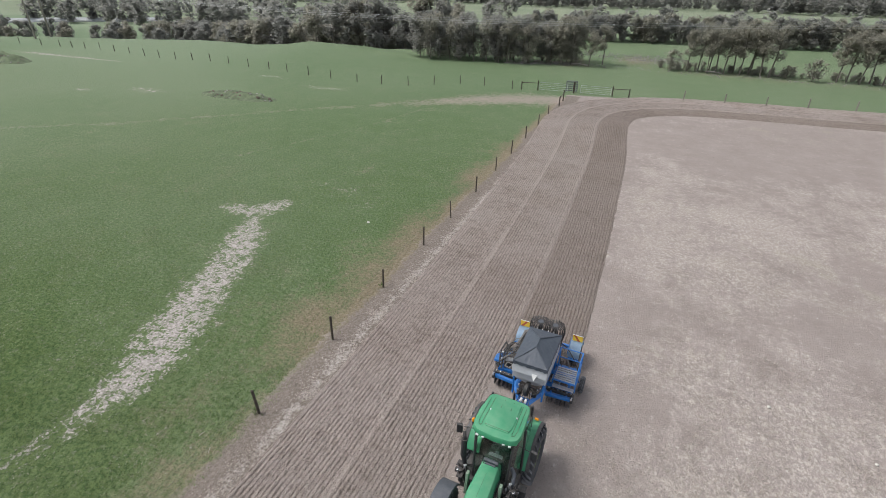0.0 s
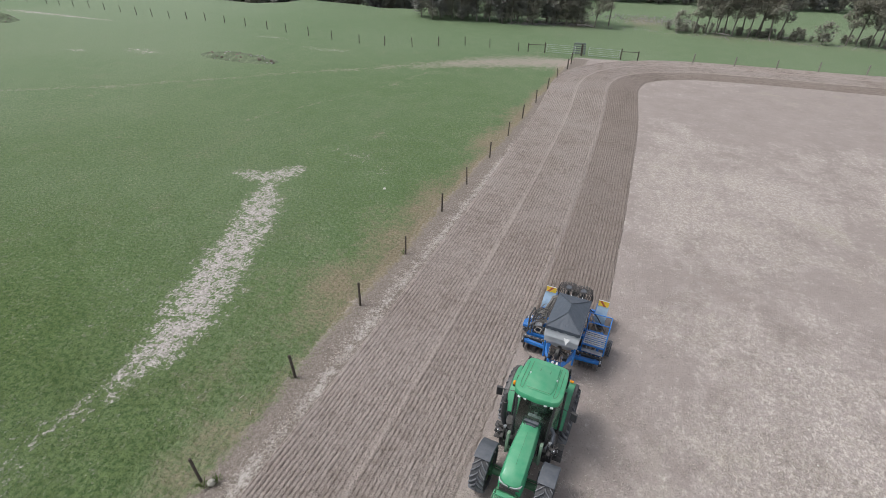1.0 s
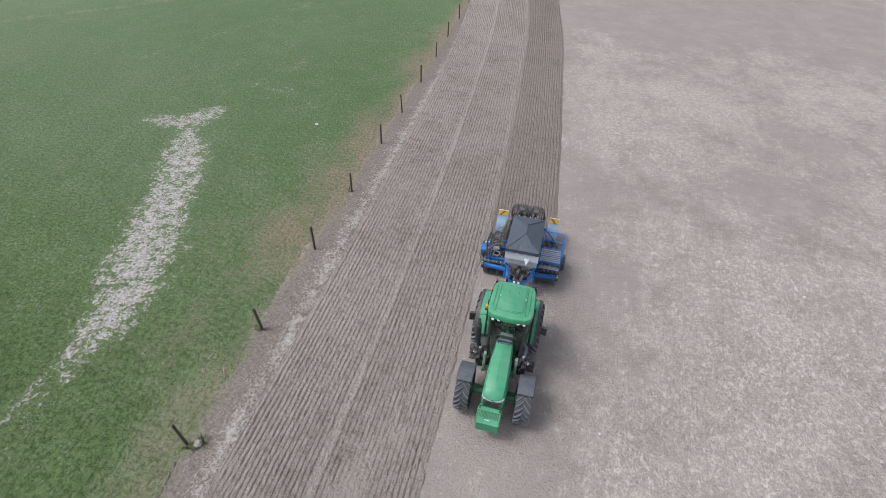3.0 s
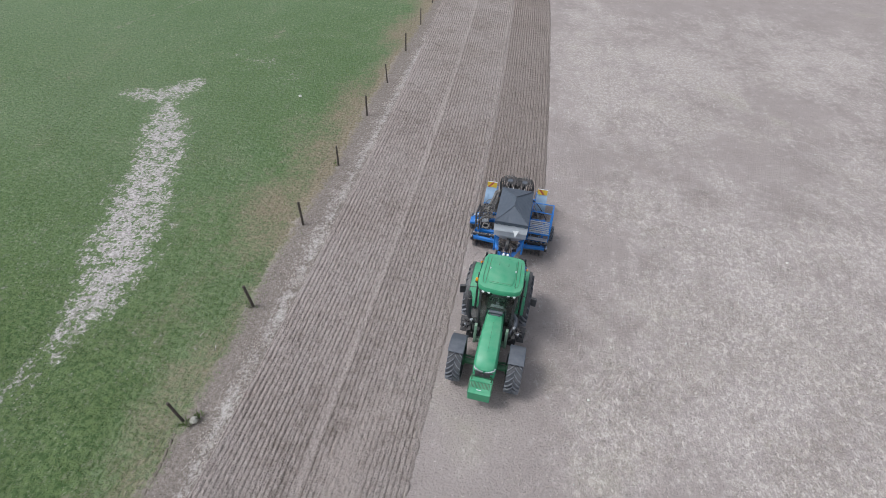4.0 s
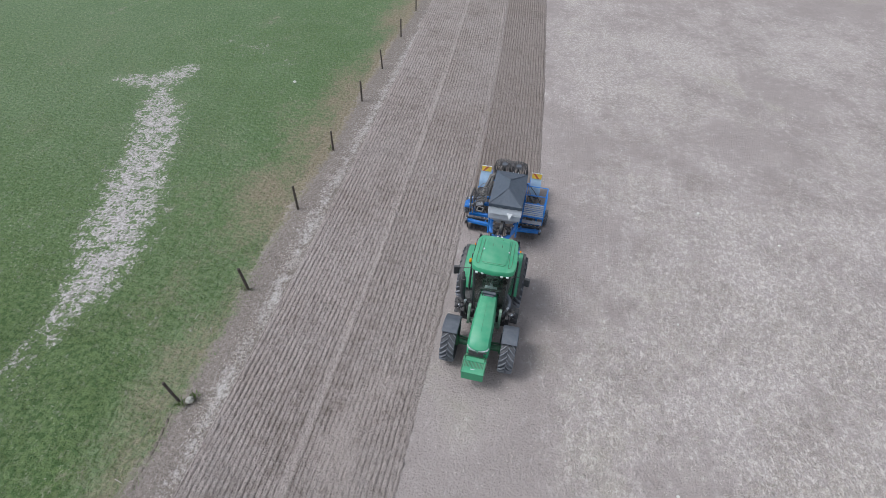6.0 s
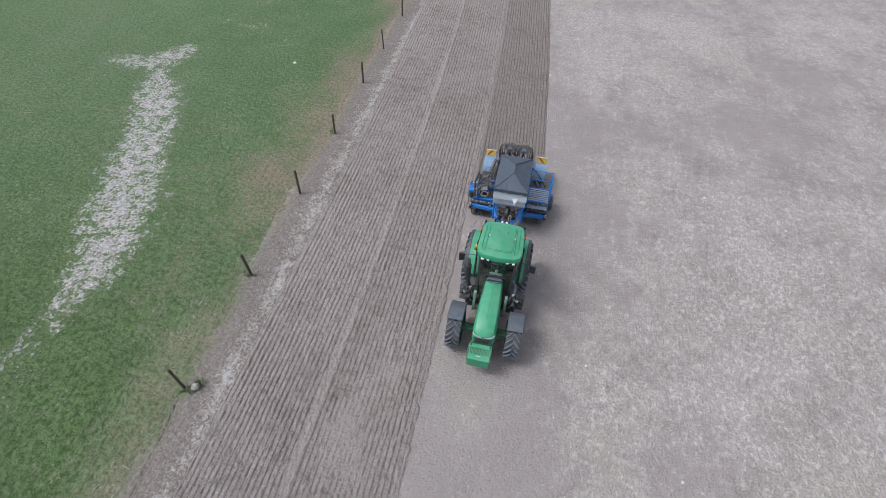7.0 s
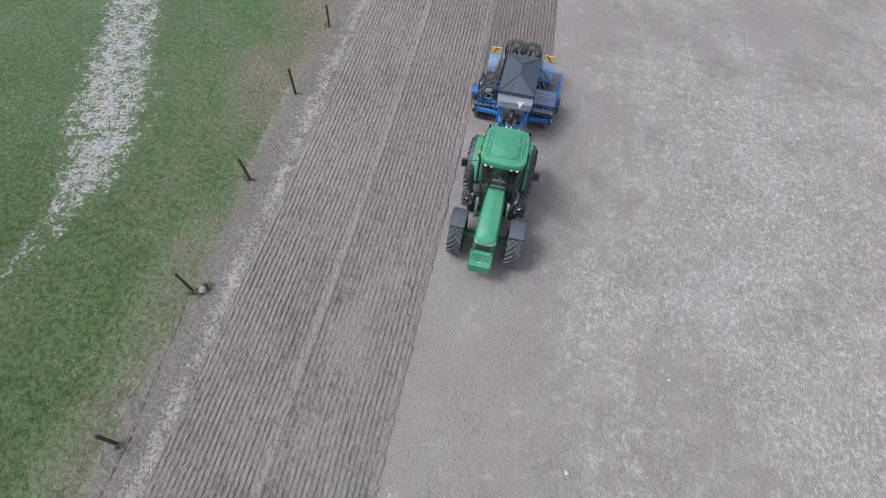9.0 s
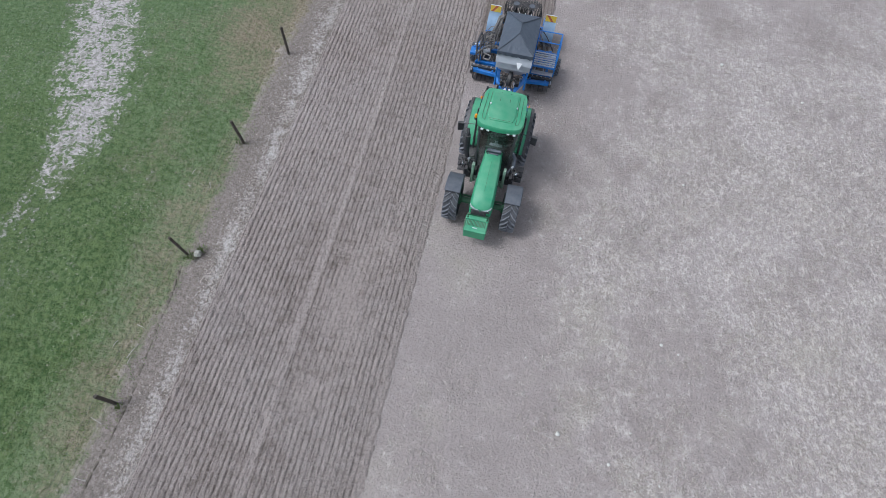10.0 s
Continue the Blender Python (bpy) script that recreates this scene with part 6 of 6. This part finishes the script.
for k in range(34):
    x = -30 + 26 * (k % 17) / 16 + tr.uniform(-0.8, 0.8)
    y = 71.5 + 0.022 * max(0.0, x + 30) ** 1.7 + 4.0 * (k // 17) + tr.uniform(-0.6, 0.8)
    plant(("belt", tr.randrange(4)), x, y, tr.uniform(0.72, 0.92), tr.uniform(0, 360), BELT, group="shelter belt trees")
for k in range(93):
    x = -130 + 98 * (k % 31) / 30 + tr.uniform(-1.5, 1.5)
    y = 86 + 6 * (k // 31) + tr.uniform(-2, 2) + 9 * float(smooth_step(-70, -110, np.float64(x)))
    plant(("back", tr.randrange(4)), x, y, tr.uniform(0.98, 1.25) * (1 - 0.2 * float(smooth_step(-75, -110, np.float64(x)))), tr.uniform(0, 360), BELT, group="shelter belt trees")
for k in range(120):
    x = -20 + 98 * (k % 60) / 59 + tr.uniform(-1.5, 1.5)
    y = 115 + 4.0 * (k // 60) + 0.2 * x + tr.uniform(-1.5, 1.5)
    plant(("back", tr.randrange(4)), x, y, tr.uniform(0.58, 0.74), tr.uniform(0, 360), BELT, group="far shelter belt trees")


for k in range(44):
    x, y = tr.uniform(-215, -98), tr.uniform(76, 104)
    plant(("back", tr.randrange(4)), x, y, tr.uniform(0.62, 0.95), tr.uniform(0, 360), BELT, group="shelter belt trees")


def build_woods():
    """Distant woods, one sheet of crowns and trunks."""
    rnd = random.Random(91)
    src = []
    for s in range(3):
        trunk, v, f, o = grow(600 + s, 9.0, 3.4, 0.06, 200, 0.8)
        trunk.free()
        src.append((np.array([tuple(p) for p in v]), np.array(f), np.array([tuple(p) for p in o])))
    vs, fs, ns, n = [], [], [], 0
    spots = []
    for _ in range(60):
        x = rnd.uniform(-300, 330)
        spots.append((x, 205 + 0.05 * abs(x) + rnd.gauss(0, 5)))
    for _ in range(850):
        x = rnd.uniform(-480, 560)
        spots.append((x, 460 + rnd.uniform(0, 70)))
    for _ in range(500):
        x = rnd.uniform(-800, 900)
        spots.append((x, rnd.uniform(620, 900)))
    for _ in range(90):
        spots.append((rnd.uniform(-260, -80), rnd.uniform(135, 165)))
    for _ in range(30):
        spots.append((rnd.uniform(-350, -150), rnd.uniform(180, 260)))
    for x, y in spots:
        v, f, o = src[rnd.randrange(3)]
        a, k = rnd.uniform(0, 6.28), rnd.uniform(0.8, 1.25) * (1.3 if y > 400 else 1.0)
        c, s = math.cos(a) * k, math.sin(a) * k
        w = np.stack([v[:, 0] * c - v[:, 1] * s + x, v[:, 0] * s + v[:, 1] * c + y, v[:, 2] * k + float(height(x, y))], 1)
        vs.append(w)
        ns.append(np.stack([o[:, 0] * math.cos(a) - o[:, 1] * math.sin(a), o[:, 0] * math.sin(a) + o[:, 1] * math.cos(a), o[:, 2]], 1))
        fs.append(f + n)
        n += len(v)
    ob = sheet("far_woods", np.concatenate(vs).tolist(), np.concatenate(fs).tolist(), LEAF_DARK)
    soften(ob.data, np.concatenate(ns).tolist())
    tagged(ob, "dark grey-green woods in the distance", "woods", kind="stuff")


build_woods()


# ---- power line ----
def build_power():
    poles = [(-112.0, 56.2), (-113.4, 60.2)]
    for i, (x, y) in enumerate(poles):
        P = thing("power_pole", (x, y, float(height(x, y))), "tall grey wooden power pole", "power pole", "power poles")
        bm = bmesh.new()
        rod(bm, (0, 0, -1), (0, 0, 17), 0.19, 0.13, 10)
        part("pole", bm, POST_GREY, P)
        bm = bmesh.new()
        block(bm, (2.6, 0.14, 0.16), (0, 0, 16.2), bevel=0.01)
        part("crossarm", bm, POST_GREY, P)
        for u in (-1.2, 0, 1.2):
            bm = bmesh.new()
            rod(bm, (u, 0, 16.28), (u, 0, 16.5), 0.05, seg=8)
            part("insulator", bm, WHITE, P, "white insulator")
    L = thing("power_line", (-118, 74, 0), "pale bare wires of a power line", "power line")
    inv = L.matrix_world.inverted()
    for az, bz, dy in ((9.9, 11.3, 0.0), (9.9, 11.3, 1.2), (10.2, 11.6, 0.4), (9.6, 11.0, 0.8)):
        (ax, ay), (bx, by) = (-113.0, 60.0 + dy), (78.0, 76.0 + dy)
        bm = bmesh.new()
        tube(bm, arc((ax, ay, az), (bx, by, bz), 3.9, 40), 0.010, 4, False)
        o = part("conductor", bm, POWER, L)
        o.matrix_parent_inverse = inv


build_power()


# ---- long pale tunnels in the valley ----
def build_tunnel(x, y, length, turn):
    T = thing("poly_tunnel", (x, y, float(height(x, y))), "long low tunnel house with pale plastic sheeting", "tunnel house", "tunnel houses in the valley", turn)
    bm = bmesh.new()
    secs = []
    for i in range(2):
        secs.append([Vector((-length / 2 + i * length, 3.2 * math.cos(radians(a)), 1.5 * math.sin(radians(a)))) for a in range(0, 181, 15)] + [Vector((-length / 2 + i * length, -3.2, -0.5)), Vector((-length / 2 + i * length, 3.2, -0.5))])
    loft(bm, secs)
    part("cover", bm, ROOFING, T, smooth=True)
    for k in range(8):
        bm = bmesh.new()
        x0 = -length / 2 + (k + 0.5) * length / 8
        tube(bm, [(x0, 3.24 * math.cos(radians(a)), 1.54 * math.sin(radians(a))) for a in range(0, 181, 15)], 0.05, 4)
        part("hoop", bm, STEEL, T)


build_tunnel(-253, 134, 22, 40)
build_tunnel(-236, 146, 26, 36)
build_tunnel(-212, 158, 20, 30)


# ---- fine cover: pasture blades, straw, clods ----
def blades(name, n, xlo, xhi, ylo, yhi, keep, hgt, mat, label, cat, seed, lay=False):
    rg = np.random.RandomState(seed)
    x, y = rg.uniform(xlo, xhi, n), rg.uniform(ylo, yhi, n)
    ok = rg.rand(n) < keep(x, y)
    x, y = x[ok], y[ok]
    z = height(x, y) - 0.005
    k = len(x)
    a = rg.uniform(0, 6.2832, k)
    h = rg.uniform(hgt[0], hgt[1], k)
    w = rg.uniform(0.007, 0.015, k) if lay else rg.uniform(0.006, 0.014, k)
    if lay:
        up = rg.uniform(0.0, 0.25, k)
        dx, dy, dz = np.cos(a) * h, np.sin(a) * h, up * h
    else:
        t = rg.uniform(0.15, 0.9, k)
        dx, dy, dz = np.cos(a) * h * t, np.sin(a) * h * t, h
    sx, sy = -np.sin(a) * w, np.cos(a) * w
    lift = 0.02 if lay else 0.0
    v = np.empty((k, 3, 3))
    v[:, 0] = np.stack([x - sx, y - sy, z + lift], 1)
    v[:, 1] = np.stack([x + sx, y + sy, z + lift], 1)
    v[:, 2] = np.stack([x + dx, y + dy, z + dz + lift], 1)
    f = np.arange(3 * k).reshape(-1, 3)[:, ::-1]
    ob = sheet(name, v.reshape(-1, 3).tolist(), f.tolist(), mat)
    tilt = np.repeat(np.stack([rg.normal(0, 0.3, k), rg.normal(0, 0.3, k), np.ones(k)], 1), 3, 0)
    soften(ob.data, (tilt / np.linalg.norm(tilt, axis=1)[:, None]).tolist())
    tagged(ob, label, cat, kind="stuff")


def grass_keep(x, y):
    far = np.hypot(x - 2, y + 12)
    near = np.clip(1.15 - far / 44, 0, 1) ** 1.5
    clump = np.clip(0.45 + 1.0 * fbm(x, y, 1.2, 15) + 1.5 * fbm(x, y, 3.6, 18), 0.02, 1)
    return near * clump * (pasture_bare(x, y) < 0.42 + 0.25 * fbm(x, y, 2.0, 16)) * np.clip(1.1 - dry_band(x, y), 0.1, 1)


blades("pasture_grass", 620000, -40, 0.2, -16, 36, grass_keep, (0.03, 0.09), BLADE, "short grazed green pasture grass", "grass", 1)


def straw_keep(x, y):
    c = np.clip(1.3 * strawy(x, y) - 0.25 + 0.9 * fbm(x, y, 0.8, 25) + 0.9 * fbm(x, y * 0.6, 3.0, 26), 0.02, 1)
    near = np.clip(1.15 - np.hypot(x - 10, y + 12) / 44, 0, 1)
    return c * near * ((x > 10.3) | (y < 0.5))


blades("straw", 330000, 7.3, 36, -18, 30, straw_keep, (0.04, 0.13), STRAW, "pale broken straw lying on the stubble", "straw", 2, True)
blades("chaff", 26000, 0.2, 1.5, -20, 40, lambda x, y: np.clip(0.2 + 1.2 * fbm(x, y, 1.2, 35), 0, 1) * np.exp(-((x - 0.95) / 0.4) ** 2), (0.03, 0.08), STRAW, "pale chaff along the drilled edge", "straw", 3, True)


def pebbles():
    rnd = random.Random(15)
    bm = bmesh.new()
    for _ in range(160):
        x, y, r = rnd.uniform(10.4, 30), rnd.uniform(-15, 22), rnd.uniform(0.012, 0.032)
        got = bmesh.ops.create_icosphere(bm, subdivisions=1, radius=r, matrix=pose(x, y, r * 0.4, rnd.uniform(0, 90), 0, 0))
        for v in got["verts"]:
            v.co += Vector((rnd.uniform(-1, 1), rnd.uniform(-1, 1), rnd.uniform(-1, 1))) * r * 0.25
    tagged(part("pebbles", bm, WHITESTONE), "small white pebbles strewn over the stubble", "pebbles", kind="stuff")


pebbles()


def sticks():
    rnd = random.Random(8)
    for x, y in ((-0.53, -11.52), (-0.84, -12.07), (-0.27, -12.65), (-0.36, -12.5), (-0.18, -14.25), (0.12, -15.6), (-0.5, -6.4), (-1.2, -6.2)):
        bm = bmesh.new()
        l, a = rnd.uniform(0.2, 0.45), rnd.uniform(0, 6.28)
        tube(bm, [(0, 0, 0.03), (math.cos(a) * l * 0.5, math.sin(a) * l * 0.5, 0.045), (math.cos(a) * l, math.sin(a) * l, 0.02)], [0.012, 0.01, 0.006], 5)
        o = part("stick", bm, DEADWOOD, None, "bleached dry stick on the grass")
        o.matrix_world = pose(x, y, 0)
        tagged(o, category="stick", group="dry sticks by the fence")


sticks()


def sod_edge():
    """The torn lip of the sod along the fence: a low crumbling ridge of dark earth."""
    rnd = random.Random(44)
    line = spline([(-0.12, -9.5), (-0.05, -10.2), (0.02, -11.2), (0.1, -12.2), (0.22, -13.3), (0.2, -14.6), (0.16, -16.5)], lambda total: np.arange(0, total, 0.07))
    bm, secs = bmesh.new(), []
    for i, (x, y) in enumerate(line):
        w, h, dx = rnd.uniform(0.03, 0.07), rnd.uniform(-0.035, 0.012), 0.05 * noise.noise(Vector((0, y * 0.8, 3.0))) + rnd.uniform(-0.01, 0.01)
        secs.append([Vector((x + dx - w * 1.3, y, -0.03)), Vector((x + dx - w * 0.5, y, h)), Vector((x + dx + w * 0.3, y, h * 0.8)), Vector((x + dx + w * 0.8, y, -0.03))])
    loft(bm, secs)
    tagged(part("sod_edge", bm, SOD, None, "crumbling dark lip of cut sod along the fence"), category="soil", kind="structure")


sod_edge()


def weeds(x, y, n, seed):
    """A rank tuft of weeds at a post's foot."""
    rnd = random.Random(seed)
    bm = bmesh.new()
    for _ in range(n):
        a, r = rnd.uniform(0, 6.28), rnd.uniform(0, 0.16)
        p = Vector((math.cos(a) * r, math.sin(a) * r, 0))
        h, lean, w = rnd.uniform(0.05, 0.17), rnd.uniform(0.3, 1.0), rnd.uniform(0.008, 0.018)
        tip = p + Vector((math.cos(a) * h * lean, math.sin(a) * h * lean, h))
        mid = p.lerp(tip, 0.5) + Vector((0, 0, 0.02))
        side = Vector((-math.sin(a), math.cos(a), 0)) * w
        v = [bm.verts.new(q) for q in (p - side * 0.6, p + side * 0.6, mid + side, tip, mid - side)]
        bm.faces.new(v)
    o = part("weed_tuft", bm, BLADE, None, "dark green weed tuft at the foot of a fence post")
    o.matrix_world = pose(x, y, 0)
    tagged(o, category="weed", group="weeds along the fence")


for i, (x, y) in enumerate(((0.08, -9.2), (0.33, -8.9), (-0.2, -4.6), (0.1, -13.8), (-0.1, 4.5))):
    weeds(x, y, 46 if i < 2 else 26, 60 + i)
